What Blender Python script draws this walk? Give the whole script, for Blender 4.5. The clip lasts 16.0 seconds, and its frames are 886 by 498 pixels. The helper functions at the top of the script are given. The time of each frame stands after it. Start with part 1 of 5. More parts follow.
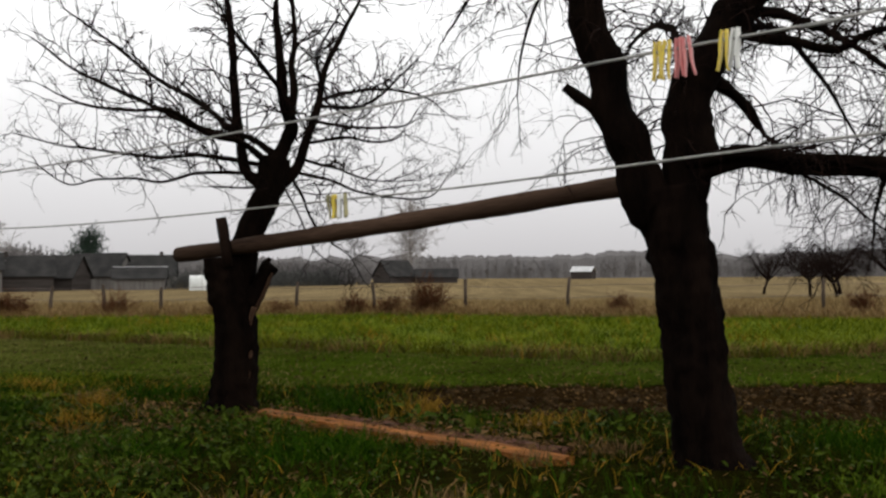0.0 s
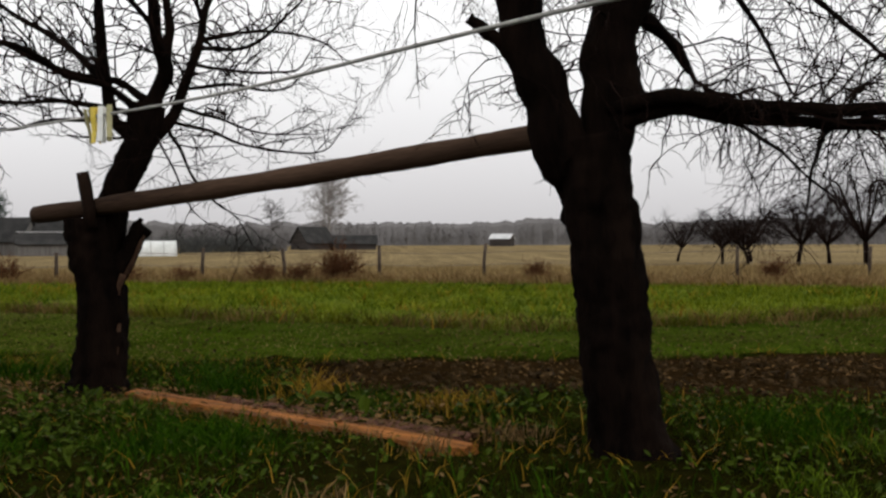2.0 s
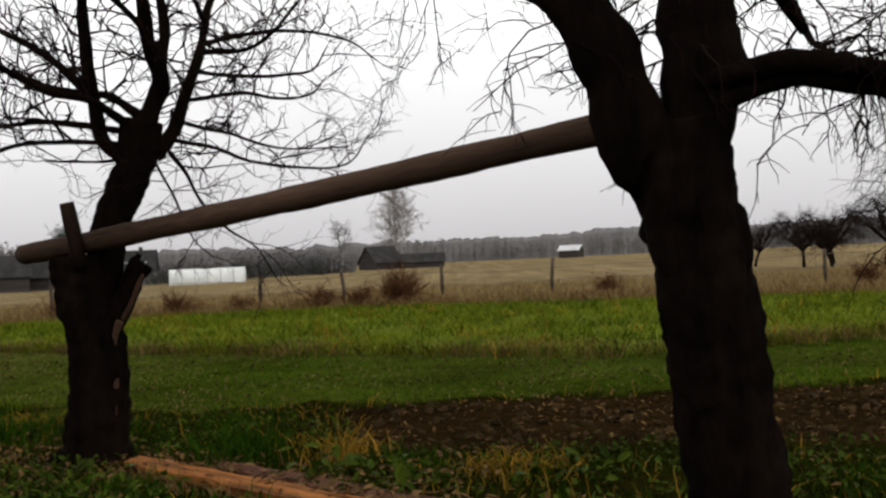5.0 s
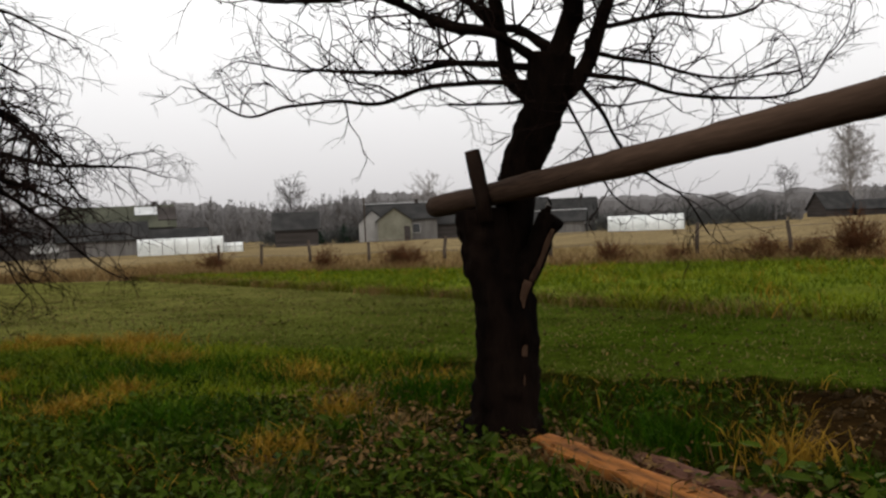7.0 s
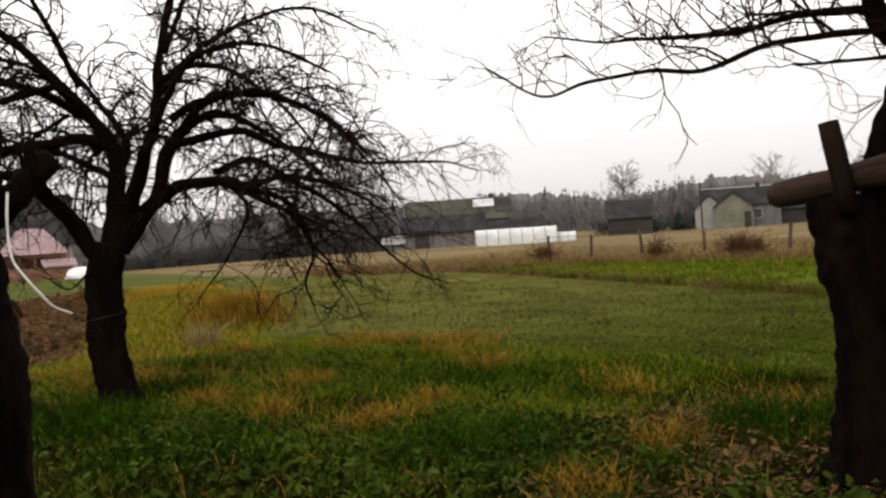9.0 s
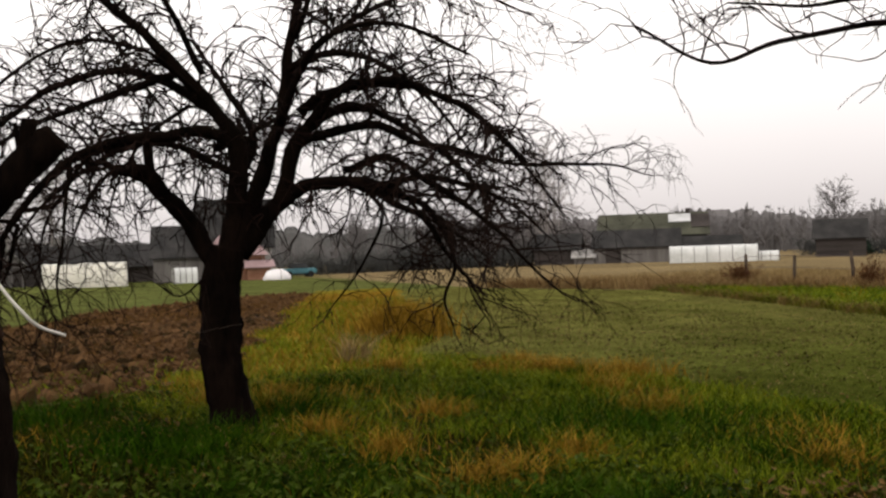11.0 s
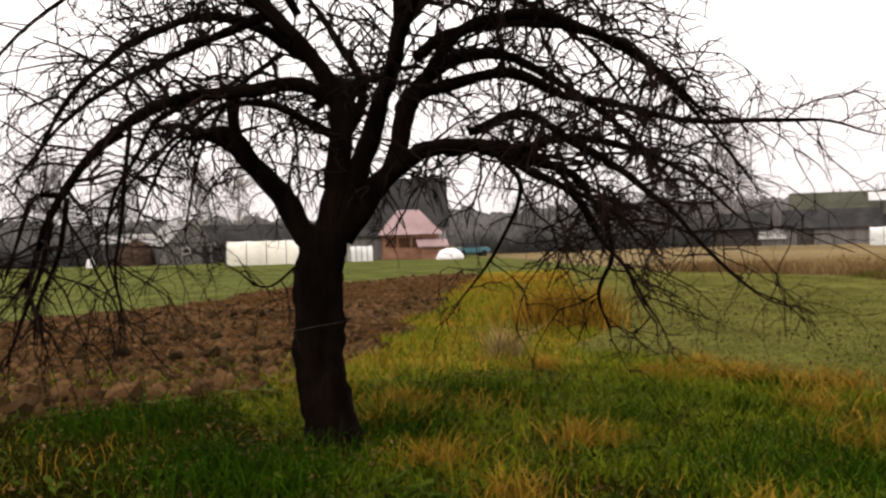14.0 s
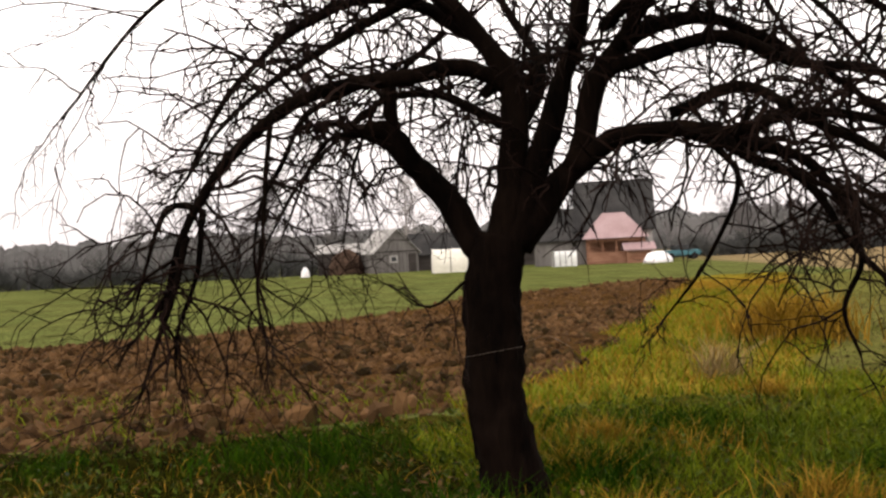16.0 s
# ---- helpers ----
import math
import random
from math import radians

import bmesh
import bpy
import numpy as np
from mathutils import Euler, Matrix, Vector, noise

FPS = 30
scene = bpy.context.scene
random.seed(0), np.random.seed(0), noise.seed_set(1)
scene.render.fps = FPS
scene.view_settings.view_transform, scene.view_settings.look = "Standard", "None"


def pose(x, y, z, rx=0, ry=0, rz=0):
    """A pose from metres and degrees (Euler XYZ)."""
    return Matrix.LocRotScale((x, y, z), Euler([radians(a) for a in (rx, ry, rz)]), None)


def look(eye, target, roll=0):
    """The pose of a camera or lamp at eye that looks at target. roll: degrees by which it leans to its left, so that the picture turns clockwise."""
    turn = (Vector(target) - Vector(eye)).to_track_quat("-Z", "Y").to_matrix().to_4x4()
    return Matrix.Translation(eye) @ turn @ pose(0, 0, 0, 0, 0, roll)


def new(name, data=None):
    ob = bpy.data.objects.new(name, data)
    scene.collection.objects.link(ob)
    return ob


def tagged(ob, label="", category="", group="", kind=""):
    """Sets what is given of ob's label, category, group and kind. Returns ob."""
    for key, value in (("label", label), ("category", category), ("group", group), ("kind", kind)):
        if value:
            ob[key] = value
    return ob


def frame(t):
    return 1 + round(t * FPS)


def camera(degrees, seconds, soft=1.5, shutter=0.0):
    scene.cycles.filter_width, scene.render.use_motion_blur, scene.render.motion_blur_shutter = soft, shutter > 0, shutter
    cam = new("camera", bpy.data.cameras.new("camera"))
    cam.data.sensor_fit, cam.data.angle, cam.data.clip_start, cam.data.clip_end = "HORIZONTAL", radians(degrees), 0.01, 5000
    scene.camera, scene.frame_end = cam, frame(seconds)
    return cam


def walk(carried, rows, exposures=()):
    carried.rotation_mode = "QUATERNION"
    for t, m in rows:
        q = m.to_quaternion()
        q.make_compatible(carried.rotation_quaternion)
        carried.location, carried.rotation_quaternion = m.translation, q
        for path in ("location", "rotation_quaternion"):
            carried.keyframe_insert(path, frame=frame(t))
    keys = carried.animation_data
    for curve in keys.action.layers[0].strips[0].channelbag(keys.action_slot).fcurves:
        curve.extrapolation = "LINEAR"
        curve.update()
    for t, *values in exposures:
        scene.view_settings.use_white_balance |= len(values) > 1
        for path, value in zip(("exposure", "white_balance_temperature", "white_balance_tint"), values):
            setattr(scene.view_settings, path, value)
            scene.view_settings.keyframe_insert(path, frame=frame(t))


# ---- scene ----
cam = camera(49.7, 16.0, soft=2.5)
PATH = [
    (0, (0.232, 0.425, 1.386), (0.191, 2.424, 1.438), -0.4),
    (0.5, (0.153, 0.662, 1.396), (0.206, 2.66, 1.463), -2.0),
    (1, (0.151, 0.86, 1.386), (0.319, 2.853, 1.421), -2.4),
    (1.5, (0.307, 1.126, 1.359), (0.409, 3.123, 1.37), -3.0),
    (2, (0.426, 1.352, 1.357), (0.552, 3.347, 1.339), -0.2),
    (2.5, (0.379, 1.64, 1.371), (0.579, 3.63, 1.331), 0.2),
    (3, (0.365, 1.875, 1.395), (0.629, 3.857, 1.345), -0.9),
    (3.2, (0.385, 1.984, 1.399), (0.64, 3.967, 1.352), -1.4),
    (5.3, (0.702, 2.956, 1.429), (0.564, 4.951, 1.451), -2.2),
    (5.5, (0.74, 3.105, 1.431), (0.494, 5.09, 1.44), -1.8),
    (6, (0.79, 3.365, 1.478), (0.258, 5.293, 1.461), -2.5),
    (6.5, (0.635, 3.659, 1.471), (-0.111, 5.514, 1.448), -0.7),
    (7, (0.496, 3.9, 1.475), (-0.394, 5.691, 1.422), -2.6),
    (7.5, (0.445, 4.219, 1.484), (-0.676, 5.874, 1.437), -3.0),
    (8, (0.358, 4.45, 1.508), (-0.956, 5.957, 1.447), -2.9),
    (8.5, (0.176, 4.658, 1.505), (-1.211, 6.099, 1.461), -1.3),
    (8.7, (0.13, 4.711, 1.524), (-1.283, 6.126, 1.483), -2.5),
    (10.8, (-0.643, 5.711, 1.505), (-2.257, 6.892, 1.484), -2.0),
    (11, (-0.697, 5.881, 1.509), (-2.388, 6.949, 1.514), -1.9),
    (11.5, (-0.817, 6.097, 1.525), (-2.622, 6.958, 1.537), -2.5),
    (12, (-1.141, 6.26, 1.505), (-2.942, 7.13, 1.483), -0.2),
    (12.5, (-1.298, 6.424, 1.513), (-3.091, 7.31, 1.509), -2.4),
    (13, (-1.448, 6.676, 1.513), (-3.312, 7.399, 1.538), -2.0),
    (13.5, (-1.74, 6.814, 1.504), (-3.615, 7.51, 1.495), -0.5),
    (14, (-2.025, 6.918, 1.521), (-3.884, 7.656, 1.494), -1.6),
    (14.5, (-2.245, 7.099, 1.522), (-4.134, 7.754, 1.515), -3.5),
    (15, (-2.445, 7.243, 1.538), (-4.388, 7.716, 1.545), -2.3),
    (15.5, (-2.73, 7.274, 1.536), (-4.692, 7.662, 1.554), -0.4),
    (16, (-2.968, 7.348, 1.536), (-4.941, 7.675, 1.536), -2.9),
]
walk(cam, [(t, look(eye, target, roll)) for t, eye, target, roll in PATH],
     exposures=[(0, -0.15, 6500, 10), (1, -0.25, 6500, 10), (2, -0.14, 6500, 10), (2.5, 0.06, 6500, 10), (3.2, 0.0, 6500, 10), (5.5, -0.13, 6500, 10), (7, -0.08, 6550, 10), (7.5, -0.06, 6600, 10), (8.5, 0.24, 6700, 12),
                (11, 0.06, 6900, 14), (11.5, 0.42, 6950, 15), (12, 0.5, 6950, 16), (12.5, 0.42, 6950, 16), (13, 0.45, 7000, 17), (14, 0.5, 7000, 17), (15.5, 0.55, 7050, 17), (16, 0.68, 7050, 17)])

# ---- light ----
world = bpy.data.worlds.new("overcast_sky")
scene.world = world
world.use_nodes = True
wn, wl = world.node_tree.nodes, world.node_tree.links
wn.clear()
SUN_EL, SUN_ROT = 38.0, 150.0
sky = wn.new("ShaderNodeTexSky")
sky.sky_type, sky.sun_disc = "NISHITA", False
sky.sun_elevation, sky.sun_rotation = radians(SUN_EL), radians(SUN_ROT)
sky.air_density, sky.dust_density = 1.0, 4.0
coord = wn.new("ShaderNodeTexCoord")
split = wn.new("ShaderNodeSeparateXYZ")
wl.new(coord.outputs["Generated"], split.inputs[0])
ramp = wn.new("ShaderNodeValToRGB")
ramp.color_ramp.elements[0].position, ramp.color_ramp.elements[0].color = 0.0, (0.74, 0.72, 0.735, 1)
ramp.color_ramp.elements[1].position, ramp.color_ramp.elements[1].color = 0.30, (1.62, 1.62, 1.62, 1)
wl.new(split.outputs["Z"], ramp.inputs[0])
cloud = wn.new("ShaderNodeTexNoise")
cloud.inputs["Scale"].default_value, cloud.inputs["Detail"].default_value = 2.2, 4
wl.new(coord.outputs["Generated"], cloud.inputs["Vector"])
cmap = wn.new("ShaderNodeMapRange")
cmap.inputs["To Min"].default_value, cmap.inputs["To Max"].default_value = 0.93, 1.06
wl.new(cloud.outputs["Fac"], cmap.inputs["Value"])
deck = wn.new("ShaderNodeVectorMath")
deck.operation = "SCALE"
wl.new(ramp.outputs["Color"], deck.inputs[0])
wl.new(cmap.outputs["Result"], deck.inputs["Scale"])
grey = wn.new("ShaderNodeHueSaturation")
grey.inputs["Saturation"].default_value, grey.inputs["Value"].default_value = 0.25, 0.1
wl.new(sky.outputs["Color"], grey.inputs["Color"])
veil = wn.new("ShaderNodeMixRGB")
veil.inputs["Fac"].default_value = 0.9
wl.new(grey.outputs["Color"], veil.inputs[1])
wl.new(deck.outputs["Vector"], veil.inputs[2])
back = wn.new("ShaderNodeBackground")
back.inputs["Strength"].default_value = 0.95
wl.new(veil.outputs["Color"], back.inputs["Color"])
wout = wn.new("ShaderNodeOutputWorld")
wl.new(back.outputs[0], wout.inputs["Surface"])

sun = new("sun", bpy.data.lights.new("sun", "SUN"))
sun.data.energy, sun.data.angle, sun.data.color = 0.5, radians(25), (1.0, 0.96, 0.9)
sun.rotation_euler = (radians(90 - SUN_EL), 0, radians(180 - SUN_ROT))


# ---- materials ----
def mat(name, dark, light, scale=4.0, fine=40.0, rough=0.85, bump=0.4, dist=0.02, stretch=(1, 1, 1), island=0.0, spec=0.03, obj=0.0):
    m = bpy.data.materials.new(name)
    m.use_nodes = True
    n, l = m.node_tree.nodes, m.node_tree.links
    bsdf = n["Principled BSDF"]
    bsdf.inputs["Roughness"].default_value = rough
    bsdf.inputs["Specular IOR Level"].default_value = spec
    tc, mp = n.new("ShaderNodeTexCoord"), n.new("ShaderNodeMapping")
    mp.inputs["Scale"].default_value = stretch
    l.new(tc.outputs["Object"], mp.inputs["Vector"])
    big, small = n.new("ShaderNodeTexNoise"), n.new("ShaderNodeTexNoise")
    big.inputs["Scale"].default_value, big.inputs["Detail"].default_value = scale, 5
    small.inputs["Scale"].default_value, small.inputs["Detail"].default_value = fine, 6
    l.new(mp.outputs["Vector"], big.inputs["Vector"])
    l.new(mp.outputs["Vector"], small.inputs["Vector"])
    add = n.new("ShaderNodeMath")
    add.operation = "MULTIPLY_ADD"
    add.inputs[1].default_value = 0.45
    l.new(small.outputs["Fac"], add.inputs[0])
    l.new(big.outputs["Fac"], add.inputs[2])
    last = add.outputs[0]
    for amount, kind, socket in ((island, "ShaderNodeNewGeometry", "Random Per Island"), (obj, "ShaderNodeObjectInfo", "Random")):
        if amount:
            src, mix = n.new(kind), n.new("ShaderNodeMath")
            mix.operation = "MULTIPLY_ADD"
            mix.inputs[1].default_value = amount
            l.new(src.outputs[socket], mix.inputs[0])
            l.new(last, mix.inputs[2])
            last = mix.outputs[0]
    rng = n.new("ShaderNodeMapRange")
    rng.inputs["From Min"].default_value = 0.5
    rng.inputs["From Max"].default_value = 0.95 + island + obj
    l.new(last, rng.inputs["Value"])
    mixc = n.new("ShaderNodeMixRGB")
    mixc.inputs[1].default_value, mixc.inputs[2].default_value = (*dark, 1), (*light, 1)
    l.new(rng.outputs["Result"], mixc.inputs["Fac"])
    l.new(mixc.outputs["Color"], bsdf.inputs["Base Color"])
    if bump:
        b = n.new("ShaderNodeBump")
        b.inputs["Strength"].default_value, b.inputs["Distance"].default_value = bump, dist
        l.new(add.outputs[0], b.inputs["Height"])
        l.new(b.outputs["Normal"], bsdf.inputs["Normal"])
    return m


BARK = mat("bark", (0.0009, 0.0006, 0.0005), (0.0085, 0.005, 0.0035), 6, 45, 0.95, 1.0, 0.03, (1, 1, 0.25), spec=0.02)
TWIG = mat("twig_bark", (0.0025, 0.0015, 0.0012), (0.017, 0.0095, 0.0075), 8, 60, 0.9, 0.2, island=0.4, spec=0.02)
DEADWOOD = mat("bare_split_wood", (0.012, 0.006, 0.004), (0.075, 0.042, 0.026), 9, 60, 0.85, 0.6, 0.01, (1, 1, 0.12))
LOGWOOD = mat("weathered_log", (0.016, 0.009, 0.006), (0.082, 0.05, 0.033), 3, 50, 0.8, 0.5, 0.008, (0.15, 1.5, 1.5))
LOGDARK = mat("dark_damp_stake", (0.004, 0.0025, 0.0018), (0.022, 0.013, 0.009), 4, 50, 0.85, 0.5, 0.008, (2, 2, 0.3))
PLANKWOOD = mat("wet_orange_plank", (0.02, 0.006, 0.002), (0.36, 0.135, 0.032), 5, 28, 0.7, 0.8, 0.012, (0.22, 3, 3), spec=0.04)
ROTWOOD = mat("rotten_plank", (0.04, 0.0175, 0.0125), (0.13, 0.06, 0.0375), 3, 40, 0.8, 0.7, 0.012, (0.3, 2, 2))
GRASS = mat("coarse_grass_blades", (0.00315, 0.0084, 0.00054), (0.105, 0.1008, 0.00585), 1.3, 7, 0.6, 0, island=0.4, spec=0.04)
# Deeper green than GRASS, and darkened further to paint in shade.
DEEPGRASS = mat("deep_green_darkened_blades", (0.0015, 0.005, 0.0003), (0.036, 0.044, 0.0026), 1.0, 5, 0.7, 0, island=0.35, spec=0.01)
WEED = mat("broad_weed_leaves", (0.0012, 0.005, 0.0003), (0.058, 0.084, 0.008), 1.1, 6, 0.6, 0, island=0.45, spec=0.02)
SOFTGREEN = mat("soft_green_grass", (0.003, 0.014, 0.0006), (0.026, 0.06, 0.002), 0.9, 8, 0.7, 0, island=0.6, spec=0.01)
LUSH = mat("tall_green_grass", (0.02, 0.048, 0.0015), (0.16, 0.178, 0.008), 0.4, 4, 0.6, 0, island=0.6)
SHORT = mat("mown_grass", (0.012, 0.034, 0.0012), (0.075, 0.108, 0.005), 0.5, 5, 0.65, 0, island=0.6)
# Yellower than SHORT, and lightened to paint in the brighter exposure there.
SHORTPALE = mat("brightened_yellow_green_grass", (0.022, 0.036, 0.003), (0.135, 0.14, 0.026), 0.5, 5, 0.65, 0, island=0.6)
STRAW = mat("dry_straw_grass", (0.085, 0.055, 0.02), (0.29, 0.21, 0.095), 0.25, 3, 0.75, 0, island=0.6)
RUST = mat("rust_brown_meadow_grass", (0.05, 0.026, 0.01), (0.2, 0.125, 0.05), 0.25, 3, 0.8, 0, island=0.6)
AMBER = mat("amber_dead_grass", (0.0765, 0.04675, 0.00306), (0.306, 0.17, 0.0204), 0.5, 5, 0.7, 0, island=0.6)
LITTER = mat("fallen_leaves", (0.012, 0.005, 0.002), (0.17, 0.098, 0.036), 3, 30, 0.7, 0, island=0.9)
CLOD = mat("ploughed_clods", (0.014, 0.007, 0.003), (0.125, 0.068, 0.029), 2, 30, 0.9, 0.6, 0.02, island=0.5)
DAMPSOIL = mat("damp_dark_soil", (0.006, 0.004, 0.0016), (0.05, 0.03, 0.012), 2, 30, 0.9, 0.6, 0.02, island=0.5)
BUSHTWIG = mat("brown_bush_twigs", (0.03, 0.011, 0.005), (0.095, 0.04, 0.017), 3, 30, 0.9, 0, island=0.6)
# Paler and greyer than bare wood: distance haze is put into this colour.
HAZEWOOD = mat("haze_grey_bare_wood", (0.093, 0.08804, 0.08804), (0.1612, 0.1519, 0.1488), 0.15, 0.9, 1.0, 0, island=0.5, spec=0)
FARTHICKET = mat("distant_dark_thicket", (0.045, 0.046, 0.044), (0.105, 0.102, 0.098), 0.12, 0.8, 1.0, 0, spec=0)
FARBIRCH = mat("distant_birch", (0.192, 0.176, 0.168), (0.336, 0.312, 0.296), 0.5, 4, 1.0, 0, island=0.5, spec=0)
CONIFER = mat("conifer_needles", (0.014, 0.028, 0.0196), (0.042, 0.0595, 0.042), 2, 20, 0.9, 0.3, island=0.4)
GREYWALL = mat("grey_plank_wall", (0.0912, 0.084, 0.0792), (0.1632, 0.1536, 0.144), 0.8, 9, 0.9, 0.3, 0.02, (3, 3, 0.3))
DARKWALL = mat("dark_log_wall", (0.0294, 0.0252, 0.0231), (0.063, 0.0546, 0.0504), 0.8, 9, 0.9, 0.3, 0.02, (0.3, 0.3, 3))
PALEWALL = mat("pale_rendered_wall", (0.252, 0.24, 0.228), (0.36, 0.348, 0.33), 0.7, 8, 0.9, 0.2)
ROOFDARK = mat("dark_sheet_roof", (0.018, 0.018, 0.018), (0.0432, 0.0414, 0.0396), 0.6, 8, 0.85, 0.2)
ROOFMOSS = mat("mossy_slate_roof", (0.028, 0.03, 0.022), (0.088, 0.088, 0.064), 0.35, 5, 0.9, 0.3)
OLIVEWALL = mat("olive_grey_render", (0.12, 0.115, 0.085), (0.2, 0.19, 0.15), 0.5, 6, 0.9, 0.2)
STACK = mat("dark_rotting_straw", (0.022, 0.014, 0.01), (0.075, 0.048, 0.034), 2, 14, 0.95, 0.5, 0.05)
HEDGE = mat("dark_bare_hedge", (0.032, 0.036, 0.034), (0.085, 0.084, 0.08), 0.4, 3, 1.0, 0, island=0.6, spec=0)
ROOFPALE = mat("pale_metal_sheet", (0.385, 0.392, 0.392), (0.56, 0.56, 0.56), 0.6, 8, 0.5, 0.1)
ROOFWORN = mat("worn_pale_sheet_roof", (0.10, 0.095, 0.09), (0.36, 0.35, 0.33), 0.9, 5, 0.7, 0.2)
ROOFPINK = mat("faded_pink_roof", (0.2325, 0.1535, 0.1535), (0.3348, 0.2418, 0.2418), 0.6, 8, 0.8, 0.15)
BOARDS = mat("orange_board_wall", (0.156, 0.072, 0.045), (0.3, 0.162, 0.108), 0.8, 9, 0.85, 0.3, 0.02, (1, 1, 3))
FILM = mat("white_greenhouse_film", (0.4208, 0.436, 0.4131), (0.6273, 0.635, 0.612), 0.7, 5, 0.4, 0.15, 0.03, spec=0.5)
FILMYELLOW = mat("yellowed_greenhouse_film", (0.432, 0.4176, 0.3384), (0.612, 0.5904, 0.504), 0.7, 5, 0.4, 0.15, 0.03, spec=0.5)
GLASSDARK = mat("dark_window_pane", (0.03, 0.033, 0.036), (0.06, 0.065, 0.07), 1, 4, 0.15, 0, spec=0.5)
POSTWOOD = mat("fence_post_wood", (0.03, 0.0225, 0.0175), (0.085, 0.065, 0.05), 4, 30, 0.9, 0.3)
WIRE = mat("rusty_fence_wire", (0.09, 0.07, 0.06), (0.16, 0.13, 0.11), 9, 60, 0.6, 0)
CORD = mat("grey_twisted_cord", (0.2, 0.2, 0.19), (0.42, 0.41, 0.38), 40, 300, 0.8, 0.3, 0.001)
HOSE = mat("off_white_cord", (0.5, 0.48, 0.42), (0.75, 0.73, 0.66), 12, 90, 0.6, 0.2, 0.001)
PINYELLOW = mat("yellow_plastic", (0.55, 0.4, 0.03), (0.78, 0.6, 0.08), 20, 150, 0.4, 0, spec=0.5)
PINRED = mat("faded_red_plastic", (0.5, 0.12, 0.12), (0.7, 0.26, 0.24), 20, 150, 0.4, 0, spec=0.5)
PINWHITE = mat("white_plastic", (0.6, 0.6, 0.56), (0.8, 0.8, 0.75), 20, 150, 0.4, 0, spec=0.5)
PINOLIVE = mat("olive_plastic", (0.16, 0.15, 0.06), (0.28, 0.25, 0.1), 20, 150, 0.4, 0, spec=0.5)
TARP = mat("white_tarpaulin", (0.595, 0.578, 0.578), (0.731, 0.714, 0.714), 1, 10, 0.5, 0.2, spec=0.4)
TEAL = mat("teal_car_paint", (0.033, 0.132, 0.165), (0.055, 0.198, 0.231), 1, 10, 0.35, 0, spec=0.5)
TYRE = mat("black_rubber", (0.015, 0.015, 0.015), (0.03, 0.03, 0.03), 4, 30, 0.8, 0)


# ---- mesh helpers ----
def part(name, bm, material, parent=None, label="", smooth=False):
    me = bpy.data.meshes.new(name)
    bm.to_mesh(me)
    bm.free()
    me.materials.append(material)
    if smooth:
        me.polygons.foreach_set("use_smooth", [True] * len(me.polygons))
    ob = new(name, me)
    if parent:
        ob.parent = parent
    if label:
        ob["label"] = label
    return ob


def raw(name, verts, faces, material, parent=None, smooth=False):
    me = bpy.data.meshes.new(name)
    me.from_pydata(verts, [], faces)
    me.materials.append(material)
    if smooth:
        me.polygons.foreach_set("use_smooth", [True] * len(me.polygons))
    ob = new(name, me)
    if parent:
        ob.parent = parent
    return ob


def thing(name, x, y, z=0.0, rz=0.0, label="", category="", group="", kind=""):
    ob = new(name)
    ob.matrix_basis = pose(x, y, z, 0, 0, rz)
    return tagged(ob, label, category, group, kind)


def box(bm, x0, x1, y0, y1, z0, z1):
    v = [bm.verts.new((x, y, z)) for z in (z0, z1) for x, y in ((x0, y0), (x1, y0), (x1, y1), (x0, y1))]
    for f in ((3, 2, 1, 0), (4, 5, 6, 7), (0, 1, 5, 4), (1, 2, 6, 5), (2, 3, 7, 6), (3, 0, 4, 7)):
        bm.faces.new([v[i] for i in f])
    return bm


def boxpart(name, dims, material, parent, label="", bevel=0.0):
    bm = box(bmesh.new(), *dims)
    if bevel:
        bmesh.ops.bevel(bm, geom=bm.edges[:], offset=bevel, segments=1, affect="EDGES")
    return part(name, bm, material, parent, label)


def smooth_path(pts, steps):
    """Catmull-Rom through the points."""
    p = [np.array(q, float) for q in pts]
    p = [2 * p[0] - p[1]] + p + [2 * p[-1] - p[-2]]
    out = []
    for i in range(1, len(p) - 2):
        for k in range(steps):
            u = k / steps
            out.append(0.5 * (2 * p[i] + (p[i + 1] - p[i - 1]) * u + (2 * p[i - 1] - 5 * p[i] + 4 * p[i + 1] - p[i + 2]) * u * u
                              + (3 * p[i] - p[i - 1] - 3 * p[i + 1] + p[i + 2]) * u ** 3))
    out.append(p[-2])
    return out


